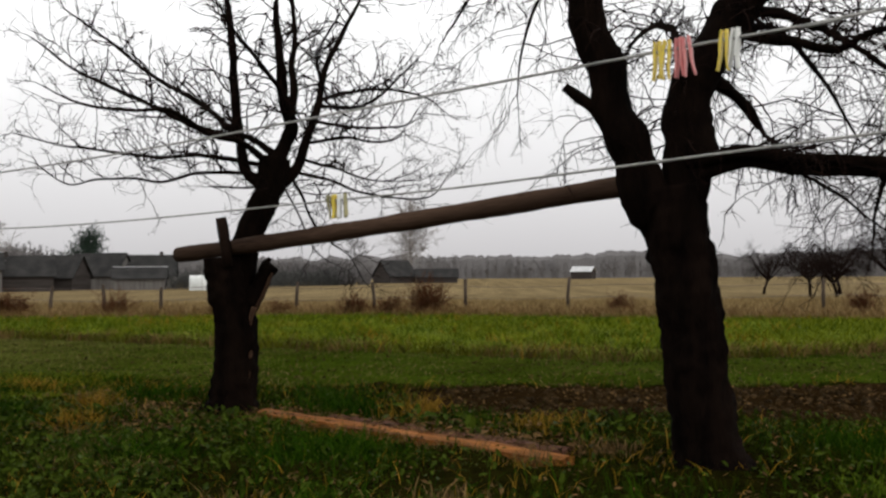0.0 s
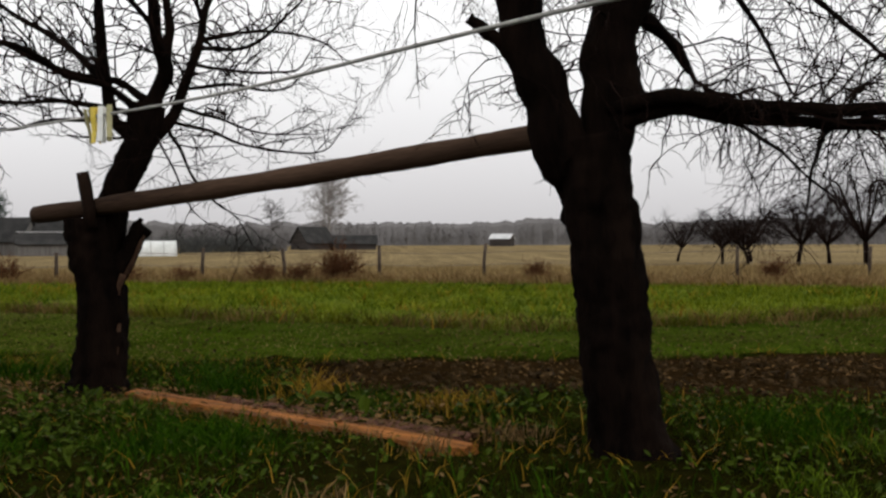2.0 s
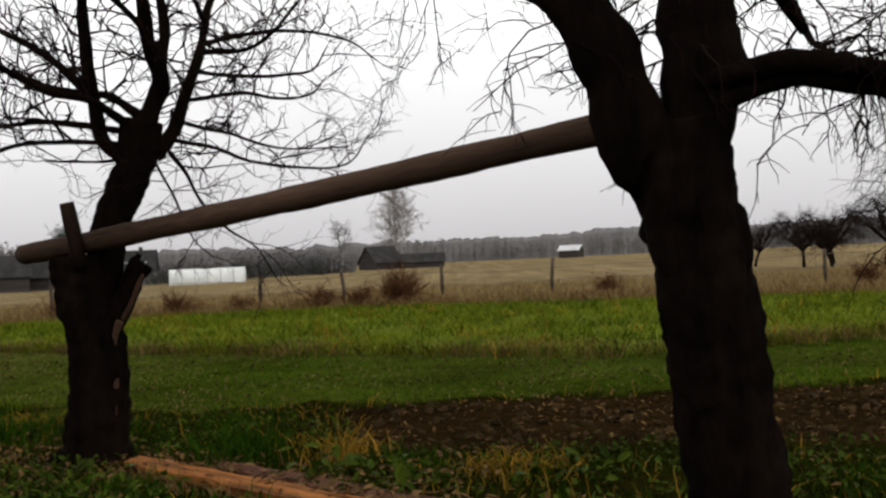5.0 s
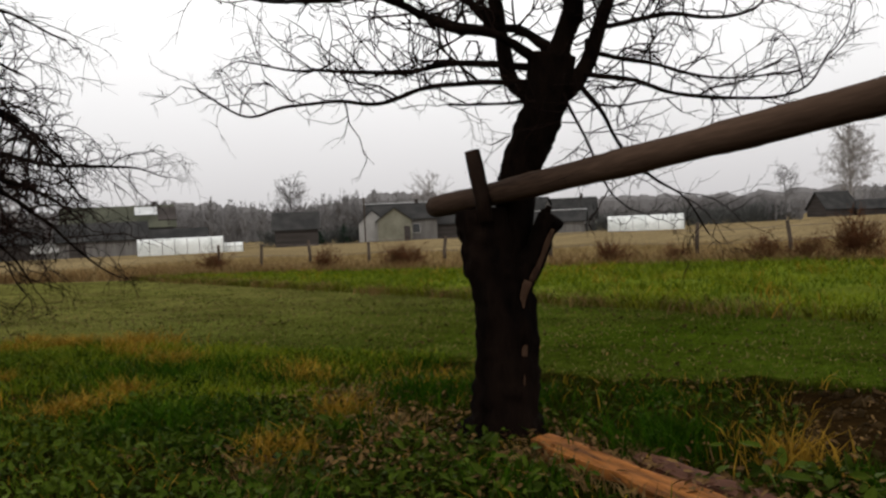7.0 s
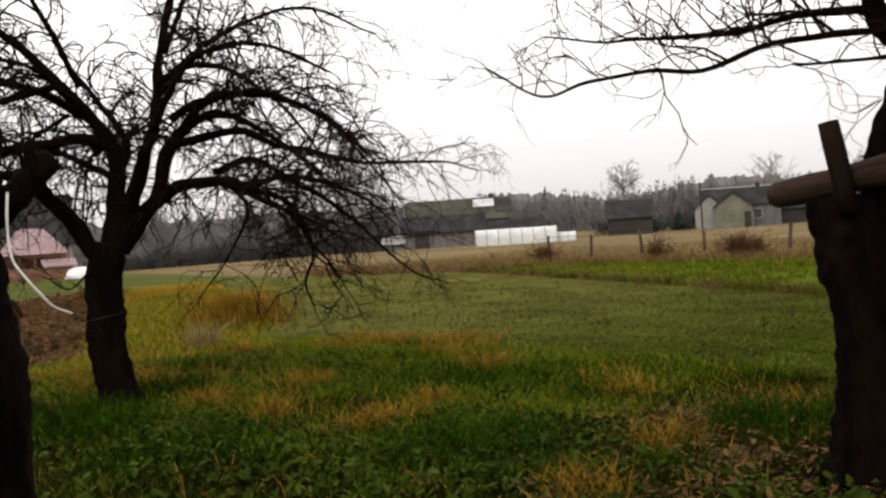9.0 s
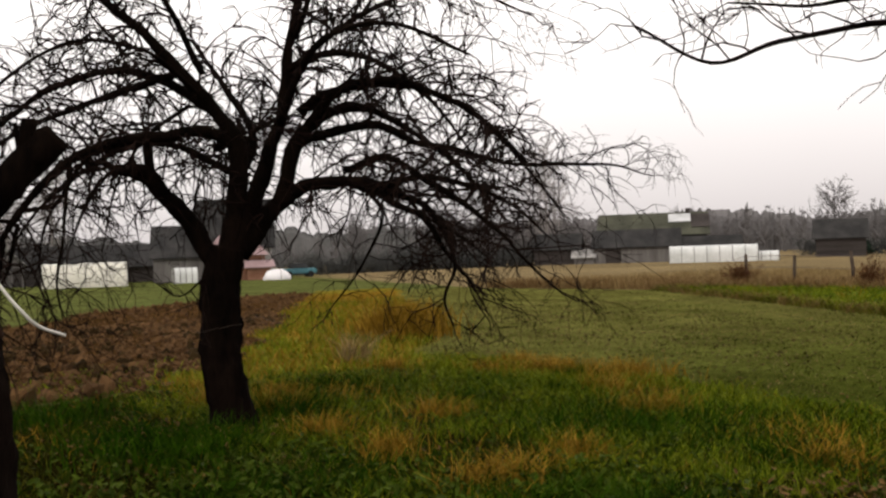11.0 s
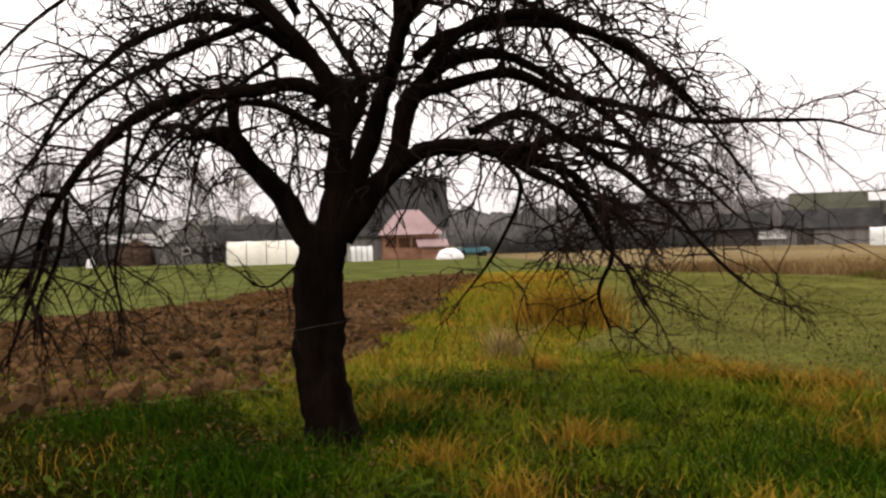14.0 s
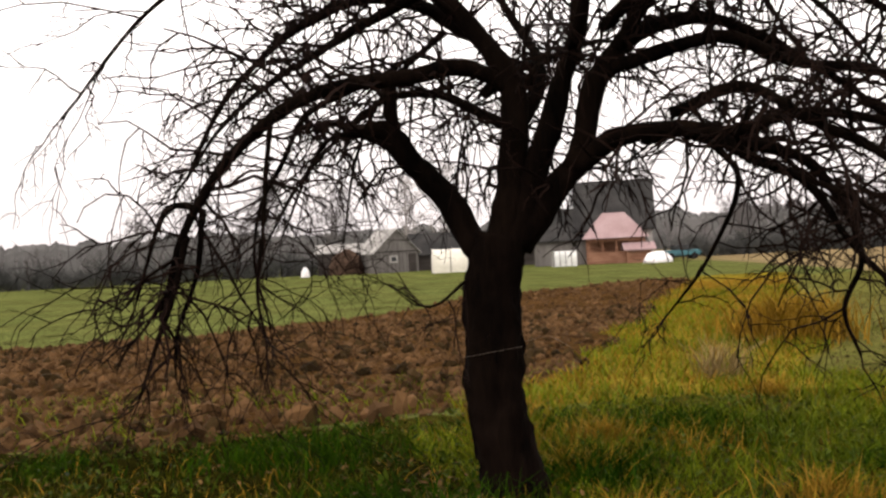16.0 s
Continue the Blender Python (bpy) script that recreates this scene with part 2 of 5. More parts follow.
def tube(acc, pts, radii, sides, lump=0.0, cap=True):
    """Adds a tube through the points to acc = (verts, faces)."""
    verts, faces = acc
    pts = np.asarray(pts, float)
    tang = np.gradient(pts, axis=0)
    tang /= np.linalg.norm(tang, axis=1)[:, None] + 1e-9
    ref = np.array((0.31, 0.17, 0.93)) if abs(tang[0][2]) < 0.85 else np.array((0.95, 0.2, 0.1))
    ang = np.arange(sides) * (2 * math.pi / sides)
    first = len(verts)
    for i in range(len(pts)):
        ref = ref - tang[i] * (ref @ tang[i])
        ref /= np.linalg.norm(ref) + 1e-9
        other = np.cross(tang[i], ref)
        for a in ang:
            d = ref * math.cos(a) + other * math.sin(a)
            r = radii[i]
            if lump:
                q = pts[i] + d * r
                r *= 1 + lump * (0.45 * noise.noise(Vector(q * 3.4)) + 0.7 * noise.noise(Vector((q[0] * 17, q[1] * 17, q[2] * 5)))
                                 + 0.7 * noise.noise(Vector((q[0] * 36, q[1] * 36, q[2] * 13))))
            verts.append(tuple(pts[i] + d * r))
    for i in range(len(pts) - 1):
        a = first + i * sides
        for k in range(sides):
            j = (k + 1) % sides
            faces.append((a + k, a + j, a + sides + j, a + sides + k))
    if cap:
        faces.append(tuple(range(first + sides - 1, first - 1, -1)))
        e = first + (len(pts) - 1) * sides
        faces.append(tuple(range(e, e + sides)))


def unit(v):
    return v / (np.linalg.norm(v) + 1e-9)


def thin(acc, pts, radii):
    """A three-sided twig with one frame along its length."""
    verts, faces = acc
    a, e = pts[0], pts[-1]
    dx, dy, dz = e[0] - a[0], e[1] - a[1], e[2] - a[2]
    n = math.sqrt(dx * dx + dy * dy + dz * dz) + 1e-9
    dx, dy, dz = dx / n, dy / n, dz / n
    if abs(dz) < 0.8:
        ux, uy, uz = -dy, dx, 0.0
    else:
        ux, uy, uz = 0.0, -dz, dy
    n = math.sqrt(ux * ux + uy * uy + uz * uz) + 1e-9
    ux, uy, uz = ux / n, uy / n, uz / n
    vx, vy, vz = dy * uz - dz * uy, dz * ux - dx * uz, dx * uy - dy * ux
    f = len(verts)
    for p, r in zip(pts, radii):
        for ca, sa in ((1.0, 0.0), (-0.5, 0.866), (-0.5, -0.866)):
            k, l = r * ca, r * sa
            verts.append((p[0] + ux * k + vx * l, p[1] + uy * k + vy * l, p[2] + uz * k + vz * l))
    for i in range(len(pts) - 1):
        q = f + i * 3
        faces.extend(((q, q + 1, q + 4, q + 3), (q + 1, q + 2, q + 5, q + 4), (q + 2, q, q + 3, q + 5)))


dice = random.Random(11)


def twig(acc, start, way, length, r, level, droop, kids, zig):
    """A crooked twig with finer ones on it."""
    n = 5 if level else 3
    step = length / n
    x, y, z = start
    dx, dy, dz = way
    pts, dirs = [(x, y, z)], []
    g = dice.gauss
    for i in range(n):
        dx += g(0, zig)
        dy += g(0, zig)
        dz += g(0, zig) - droop * (0.4 + i / n)
        m = math.sqrt(dx * dx + dy * dy + dz * dz) + 1e-9
        dx, dy, dz = dx / m, dy / m, dz / m
        x, y, z = x + dx * step, y + dy * step, z + dz * step
        pts.append((x, y, z))
        dirs.append((dx, dy, dz))
    thin(acc, pts, [r * (1 - 0.6 * k / n) for k in range(n + 1)])
    if level <= 0:
        return
    for k in range(kids):
        u = dice.uniform(0.12, 1.0) * n
        i = min(int(u), n - 1)
        p, q, d = pts[i], pts[i + 1], dirs[i]
        u -= i
        s, f = dice.uniform(0.5, 1.0), dice.uniform(0.3, 0.9)
        w = (d[0] * f + g(0, 0.6) * s, d[1] * f + g(0, 0.6) * s, d[2] * f + g(0, 0.6) * s)
        m = math.sqrt(w[0] ** 2 + w[1] ** 2 + w[2] ** 2) + 1e-9
        twig(acc, (p[0] + (q[0] - p[0]) * u, p[1] + (q[1] - p[1]) * u, p[2] + (q[2] - p[2]) * u), (w[0] / m, w[1] / m, w[2] / m),
             length * dice.uniform(0.35, 0.62), r * 0.62, level - 1, droop, max(2, kids - 2), zig)


def ground_z(x, y):
    d = math.hypot(x, y)
    z = 0.13 * math.exp(-((x + 8.2) ** 2 + (y - 8.6) ** 2) / 18.0)
    z += 0.07 * math.exp(-((x - 1.86) ** 2 + (y - 6.95) ** 2) / 3.0)
    z -= 0.5 * min(max((d - 35) / 60, 0), 1)
    return z


rng = np.random.default_rng(7)


def fruit_tree(name, x, y, label, trunk, limbs, droop, length, per_m, kids, zig, stubs=(), splits=(), fine=1.0):
    """trunk and limbs: (points in the world, first radius, last radius)."""
    root = thing(name, x, y, ground_z(x, y), 0, label, "tree", "orchard trees")
    base = np.array((x, y, ground_z(x, y)))

    def add(kind, pts, r0, r1, sides, lump, steps=6, mat_=BARK):
        acc = ([], [])
        path = [q - base for q in smooth_path(pts, steps)]
        rad = r1 + (r0 - r1) * (1 - np.linspace(0, 1, len(path))) ** (1.0 if len(pts) < 9 else 1.7)
        for k in range(1, len(path)):
            amp = 0.012 + 0.28 * rad[k]
            path[k] = path[k] + np.array([amp * noise.noise(Vector(path[k] * 3.1 + s)) for s in (base, base + 7.7, base + 15.1)])
            rad[k] *= 1 + 0.22 * noise.noise(Vector(path[k] * 6.0 + base))
        tube(acc, path, rad, sides, lump)
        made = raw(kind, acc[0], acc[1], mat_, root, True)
        return made if mat_ is DEADWOOD else (path, rad)

    for pts, r0, r1 in trunk:
        path = smooth_path(pts, 10)
        rad = np.linspace(r0, r1, len(path))
        if pts is trunk[0][0]:
            flare = np.array([0.35 * math.exp(-max(q[2] - base[2], 0) / 0.13) for q in path])
            rad = rad * (1 + flare)
        acc = ([], [])
        tube(acc, [q - base for q in path], rad, 32, 0.2)
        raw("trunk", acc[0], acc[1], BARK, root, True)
    for pts, r0, r1 in stubs:
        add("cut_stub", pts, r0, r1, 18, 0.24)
    for pts, r0, r1 in splits:
        add("bare_split", pts, r0, r1, 10, 0.3, mat_=DEADWOOD)["label"] = "bare brown wood where the bark has split away"
    twigs = ([], [])
    for pts, r0, r1 in limbs:
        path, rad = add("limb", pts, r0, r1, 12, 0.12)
        seg = [np.linalg.norm(path[i + 1] - path[i]) for i in range(len(path) - 1)]
        total = sum(seg)
        count = int(total * per_m)
        for k in range(count):
            u = (0.12 + 0.88 * (k + rng.random()) / count) * total
            i = 0
            while i < len(seg) - 1 and u > seg[i]:
                u -= seg[i]
                i += 1
            p = path[i] + (path[i + 1] - path[i]) * min(u / seg[i], 1)
            t = unit(path[i + 1] - path[i])
            side = unit(np.cross(t, rng.normal(0, 1, 3)))
            if side[2] < -0.3:
                side[2] *= -0.6
            w = unit(t * rng.uniform(0.2, 0.8) + side)
            twig(twigs, p, w, length * rng.uniform(0.45, 1.15), min(max(rad[i] * 0.7, 0.007), 0.016) * fine * rng.uniform(0.75, 1.1), 2, droop, kids, zig)
        twig(twigs, path[-1], unit(path[-1] - path[-2]), length * 0.45, rad[-1] * 0.8, 2, droop * 0.5, kids + 1, zig)
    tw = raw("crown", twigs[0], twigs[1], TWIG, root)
    tw["kind"] = "stuff"
    return root


# ---- ground ----
PLOUGH = ((-10.6, -14), (-10.9, 2), (-11.1, 6.3), (-11.7, 8.9), (-14.6, 10.6), (-19.5, 13.7), (-38, 22.5), (-39.5, 21.6), (-31.7, 13.0),
          (-25.4, 8.3), (-23.2, 5.0), (-21.5, -6), (-20.5, -14))


def inside(x, y, poly):
    hit, j = False, len(poly) - 1
    for i in range(len(poly)):
        (xi, yi), (xj, yj) = poly[i], poly[j]
        if (yi > y) != (yj > y) and x < (xj - xi) * (y - yi) / (yj - yi) + xi:
            hit = not hit
        j = i
    return hit


def bank(x):
    return 17.0 - 0.50 * x if x < 3 else 15.5 + 0.35 * (x - 3)


def dry_edge(x):
    return 29.8 - 0.35 * max(x + 2, 0) + 0.04 * min(x + 2, 0)


def zone(x, y):
    n1 = noise.noise(Vector((x * 0.35, y * 0.35, 3.1)))
    n2 = noise.noise(Vector((x * 1.3, y * 1.3, 8.1)))
    w = 0.5 * n1 + 0.25 * n2
    if inside(x + w, y + w, PLOUGH):
        return "plough"
    if y + w > dry_edge(x) + max(-34 - x, 0) * 0.35:
        return "dry"
    if -34 < x and y > bank(x) + w * 0.5 and y > 8:
        return "lush"
    # amber wedge beside the ploughed land
    if -40 < x < -11.2:
        along = (-11.2 - x)
        low = 9.0 + along * 0.52
        if low - 0.4 < y + w * 1.3 < low + 3.2 + along * 0.02:
            return "amber"
    if x < -36:
        return "lawn"
    if x < -11 and y + w < 10 + (-11 - x) * 0.5:
        return "lawn"
    if -0.6 < x + w < 10 and 9.3 < y + w * 0.7 < 11.9:
        return "soil"
    if y + w > 13.1 - (0.9 if x > -3.5 else 0) and x > -60:
        return "mown"
    return "near"


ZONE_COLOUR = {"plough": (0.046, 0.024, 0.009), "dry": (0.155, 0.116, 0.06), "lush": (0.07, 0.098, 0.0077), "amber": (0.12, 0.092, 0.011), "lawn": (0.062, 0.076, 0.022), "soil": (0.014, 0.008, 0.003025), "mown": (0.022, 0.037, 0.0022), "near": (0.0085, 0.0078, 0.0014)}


def axis(lo, hi, step, reach):
    a = list(np.arange(lo, hi + 1e-6, step))
    s = step
    while a[-1] < reach:
        s *= 1.22
        a.append(a[-1] + s)
    s, front = step, [a[0]]
    while front[-1] > -reach:
        s *= 1.22
        front.append(front[-1] - s)
    return front[:0:-1] + a


ZX0, ZY0, ZSTEP, ZNX, ZNY = -46.0, -6.0, 0.2, 400, 300
ZONES = [[zone(ZX0 + i * ZSTEP, ZY0 + j * ZSTEP) for i in range(ZNX)] for j in range(ZNY)]


def zone_near(x, y):
    i, j = int((x - ZX0) / ZSTEP), int((y - ZY0) / ZSTEP)
    return ZONES[j][i] if 0 <= i < ZNX and 0 <= j < ZNY else zone(x, y)


def build_ground():
    xs, ys = axis(-42, 14, 0.2, 2500), axis(-2, 36, 0.2, 2500)
    verts, cols = [], []
    for y in ys:
        for x in xs:
            near = -43 < x < 15 and -4 < y < 37
            z = ground_z(x, y)
            zn = zone_near(x, y)
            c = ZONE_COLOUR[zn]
            if near:
                rough = {"plough": 0.035, "soil": 0.03, "lush": 0.05, "near": 0.085, "amber": 0.05}.get(zn, 0.018)
                z += rough * (noise.noise(Vector((x * 1.7, y * 1.7, 0))) + 0.35 * noise.noise(Vector((x * 2.9, y * 2.9, 5))))
                if zn == "lush":
                    z += 0.1
            k = 1 + 0.45 * noise.noise(Vector((x * 0.6, y * 0.9, 2))) + 0.25 * noise.noise(Vector((x * 2.7, y * 2.7, 7)))
            worn = 0.5 + 0.5 * noise.noise(Vector((x * 0.25, y * 0.5, 12)))
            left = min(max((-5 - x) / 8, 0), 1)
            # Weight that makes the near turf lighter towards the left and larger y.
            yellowing = left * min(max((y - 7.5) / 2.5, 0), 1)
            # Mown ground goes olive leftwards, its colour lightened for the brighter exposure.
            if zn == "mown":
                c = tuple(a * (1 - left) + e * left for a, e in zip(c, (0.088, 0.088, 0.022)))
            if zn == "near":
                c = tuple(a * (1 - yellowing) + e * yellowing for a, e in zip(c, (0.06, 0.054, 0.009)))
            if zn == "mown":
                c = tuple(a * (1 - 0.45 * worn) + b * 0.45 * worn for a, b in zip(c, (0.034, 0.024, 0.009)))
            if zn in ("lush", "lawn"):
                c = tuple(a * (1 - 0.4 * worn) + b * 0.4 * worn for a, b in zip(c, (0.1, 0.085, 0.026)))
            verts.append((x, y, z))
            cols.extend((c[0] * k, c[1] * k, c[2] * k, 1))
    nx = len(xs)
    faces = [(j * nx + i, j * nx + i + 1, (j + 1) * nx + i + 1, (j + 1) * nx + i) for j in range(len(ys) - 1) for i in range(nx - 1)]
    m = mat("earth_and_turf", (0.5, 0.5, 0.5), (1.5, 1.5, 1.5), 9, 60, 0.95, 0.7, 0.025, spec=0.0)
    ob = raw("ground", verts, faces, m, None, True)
    attr = ob.data.color_attributes.new("soil_and_turf", "FLOAT_COLOR", "POINT")
    attr.data.foreach_set("color", cols)
    n, l = m.node_tree.nodes, m.node_tree.links
    base = n["Principled BSDF"].inputs["Base Color"].links[0].from_socket
    va = n.new("ShaderNodeVertexColor")
    va.layer_name = "soil_and_turf"
    mul = n.new("ShaderNodeMixRGB")
    mul.blend_type = "MULTIPLY"
    mul.inputs["Fac"].default_value = 1
    l.new(va.outputs["Color"], mul.inputs[1])
    l.new(base, mul.inputs[2])
    l.new(mul.outputs["Color"], n["Principled BSDF"].inputs["Base Color"])
    tagged(ob, "uneven orchard ground of turf, bare soil and stubble", "ground", kind="structure")
    return ob


build_ground()


def blades(name, label, spots, height, width, material, lean=0.35):
    """Grass as bent blades of two faces; spots: N x 2 places, height: N."""
    n = len(spots)
    a = rng.uniform(0, 2 * math.pi, n)
    h = height * rng.uniform(0.55, 1.25, n)
    w = width * rng.uniform(0.6, 1.4, n)
    z = np.array([ground_z(p[0], p[1]) for p in spots]) - 0.02
    px, py = np.cos(a) * w, np.sin(a) * w
    b = rng.uniform(0, 2 * math.pi, n)
    ln = lean * h * rng.uniform(0.2, 1.6, n)
    dx, dy = np.cos(b) * ln, np.sin(b) * ln
    v = np.empty((n, 5, 3))
    x, y = spots[:, 0], spots[:, 1]
    v[:, 0] = np.stack((x - px, y - py, z), 1)
    v[:, 1] = np.stack((x + px, y + py, z), 1)
    v[:, 2] = np.stack((x + px * 0.7 + dx * 0.35, y + py * 0.7 + dy * 0.35, z + h * 0.6), 1)
    v[:, 3] = np.stack((x - px * 0.7 + dx * 0.35, y - py * 0.7 + dy * 0.35, z + h * 0.6), 1)
    v[:, 4] = np.stack((x + dx, y + dy, z + h), 1)
    faces = []
    for i in range(0, 5 * n, 5):
        faces.append((i, i + 1, i + 2, i + 3))
        faces.append((i + 3, i + 2, i + 4))
    ob = raw(name, v.reshape(-1, 3).tolist(), faces, material)
    return tagged(ob, label, "grass", kind="stuff")


def on_plank(x, y):
    """Within the strip of ground under the two planks."""
    u = ((x + 1.68) * 2.66 + (y - 9.62) * -2.29) / 12.32
    if not 0.0 < u < 1.02:
        return False
    off = (x + 1.68 - 2.66 * u) * 2.29 + (y - 9.62 + 2.29 * u) * 2.66
    return -0.20 * 3.51 < off < 0.16 * 3.51


def scatter(n, x0, x1, y0, y1, want, clump=0.0):
    """Random places in a rectangle that lie in the wanted zones, thinned by a noise field."""
    out = []
    tries = 0
    while len(out) < n and tries < n * 12:
        tries += 1
        x, y = dice.uniform(x0, x1), dice.uniform(y0, y1)
        if zone_near(x, y) not in want:
            continue
        if clump and noise.noise(Vector((x * 0.9, y * 0.9, clump))) + 0.5 * noise.noise(Vector((x * 3, y * 3, clump))) < dice.uniform(-0.55, 0.55):
            continue
        if on_plank(x, y):
            continue
        out.append((x, y))
    return np.array(out)

# ---- the old orchard trees ----
fruit_tree("apple_tree", -2.06, 9.85, "gnarled bare apple tree with a sawn forked trunk and dark bark",
    [([(-2.07, 9.86, -0.12), (-2.04, 9.86, 0.22), (-2.01, 9.86, 0.59), (-2.02, 9.86, 0.95), (-2.09, 9.85, 1.22), (-2.13, 9.84, 1.41), (-2.14, 9.84, 1.56)], 0.215, 0.178),
     ([(-1.99, 9.93, 0.95), (-1.96, 9.97, 1.5), (-1.91, 9.95, 1.79), (-1.79, 9.93, 2.03), (-1.69, 9.95, 2.28), (-1.64, 9.96, 2.56)], 0.13, 0.15)],
    [([(-1.78, 9.93, 2.28), (-1.92, 9.89, 2.45), (-2.01, 9.92, 2.84), (-2.05, 9.96, 3.31), (-2.09, 10.0, 3.79), (-2.15, 10.03, 4.27)], 0.062, 0.028),
     ([(-1.64, 9.97, 2.38), (-1.52, 9.95, 2.72), (-1.47, 9.91, 2.89), (-1.54, 9.84, 3.23), (-1.57, 9.78, 3.58), (-1.58, 9.67, 4.06)], 0.085, 0.03),
     ([(-1.58, 10.0, 2.30), (-1.41, 10.03, 2.47), (-1.34, 10.15, 2.82), (-1.25, 10.28, 3.17), (-1.21, 10.4, 3.54), (-1.01, 10.56, 3.99), (-0.84, 10.7, 4.41)], 0.062, 0.018),
     ([(-1.49, 9.92, 2.80), (-1.45, 10.02, 3.18), (-1.49, 10.11, 3.54), (-1.48, 10.22, 3.94), (-1.54, 10.3, 4.41)], 0.05, 0.018),
     ([(-1.64, 9.97, 2.60), (-1.95, 10.09, 2.79), (-2.4, 10.17, 2.88), (-2.78, 10.17, 3.06), (-3.25, 10.14, 3.28), (-3.73, 10.11, 3.51), (-4.18, 10.1, 3.85)], 0.04, 0.008),
     ([(-1.72, 9.94, 2.52), (-1.91, 9.68, 2.67), (-2.17, 9.4, 2.73), (-2.44, 9.12, 2.9), (-2.72, 8.84, 2.86), (-3.08, 8.63, 2.89), (-3.35, 8.46, 3.02)], 0.034, 0.007),
     ([(-1.80, 9.91, 2.39), (-2.08, 9.64, 2.39), (-2.3, 9.37, 2.35), (-2.55, 9.2, 2.25), (-2.76, 9.04, 2.27), (-3.02, 8.86, 2.25), (-3.21, 8.7, 2.19), (-3.44, 8.54, 2.36)], 0.02, 0.005),
     ([(-1.80, 9.9, 2.49), (-2.37, 10.08, 2.6), (-2.88, 10.14, 2.6), (-3.42, 10.2, 2.68), (-3.93, 10.27, 2.75), (-4.44, 10.23, 2.88)], 0.026, 0.006),
     ([(-1.80, 9.9, 2.27), (-1.97, 9.6, 2.23), (-2.12, 9.3, 2.22)], 0.014, 0.005),
     ([(-1.97, 9.87, 2.75), (-2.43, 10.16, 3.14), (-2.99, 10.42, 3.47), (-3.54, 10.58, 3.9), (-4.06, 10.65, 4.28)], 0.035, 0.009),
     ([(-1.50, 10.02, 2.43), (-1.05, 9.82, 2.31), (-0.74, 9.7, 2.18), (-0.46, 9.67, 2.13), (-0.08, 9.67, 2.14), (0.09, 9.61, 2.33)], 0.018, 0.005),
     ([(-1.42, 10.04, 2.56), (-1.08, 10.43, 2.5), (-0.76, 10.73, 2.4), (-0.22, 11.19, 2.45)], 0.018, 0.005),
     ([(-1.36, 10.15, 2.74), (-1.03, 10.45, 2.83), (-0.78, 10.72, 2.82), (-0.51, 11.0, 2.89), (-0.38, 11.14, 3.06)], 0.02, 0.006),
     ([(-1.3, 10.22, 2.97), (-0.9, 9.96, 2.87), (-0.55, 9.85, 2.84), (-0.32, 9.81, 2.85), (-0.19, 9.74, 3.0)], 0.018, 0.006),
     ([(-1.48, 10.02, 2.36), (-1.42, 10.34, 2.17), (-1.35, 10.56, 1.94), (-1.19, 10.71, 1.74), (-1.01, 10.87, 1.59), (-0.87, 11.01, 1.31)], 0.018, 0.005),
     ([(-1.23, 10.29, 3.20), (-0.93, 10.68, 3.36), (-0.58, 10.98, 3.43), (-0.21, 11.29, 3.42), (0.05, 11.47, 3.26)], 0.024, 0.006),
     ([(-1.60, 9.95, 2.36), (-1.47, 9.8, 2.13), (-1.33, 9.74, 1.88), (-1.2, 9.67, 1.63), (-1.06, 9.61, 1.51)], 0.012, 0.004),
     ([(-1.24, 10.28, 3.13), (-0.73, 9.8, 3.05), (-0.38, 9.48, 3.24), (-0.16, 9.34, 3.42)], 0.022, 0.006),
     ([(-1.54, 9.86, 3.20), (-1.72, 9.53, 3.45), (-1.88, 9.17, 3.67), (-1.99, 8.93, 3.89)], 0.026, 0.008),
     ([(-1.21, 10.32, 3.3), (-1.21, 9.98, 3.59), (-0.98, 9.84, 3.96)], 0.024, 0.009)],
    0.01, 0.66, 8.5, 4, 0.28,
    [([(-1.97, 9.86, 0.80), (-1.88, 9.88, 1.09), (-1.78, 9.91, 1.29), (-1.66, 9.94, 1.49)], 0.105, 0.08),
     ([(-1.73, 9.90, 1.44), (-1.68, 9.90, 1.56)], 0.035, 0.022),
     ([(-2.08, 9.84, 0.10), (-2.24, 9.79, 0.06), (-2.42, 9.74, -0.04)], 0.13, 0.06)],
    splits=[([(-1.88, 9.76, 0.30), (-1.855, 9.765, 0.60), (-1.86, 9.765, 0.88), (-1.81, 9.80, 1.08)], 0.018, 0.03),
            ([(-1.80, 9.81, 1.07), (-1.735, 9.84, 1.22), (-1.65, 9.875, 1.40)], 0.022, 0.014),
            ([(-1.95, 9.68, 0.80), (-1.94, 9.675, 0.87)], 0.01, 0.008)], fine=0.8)

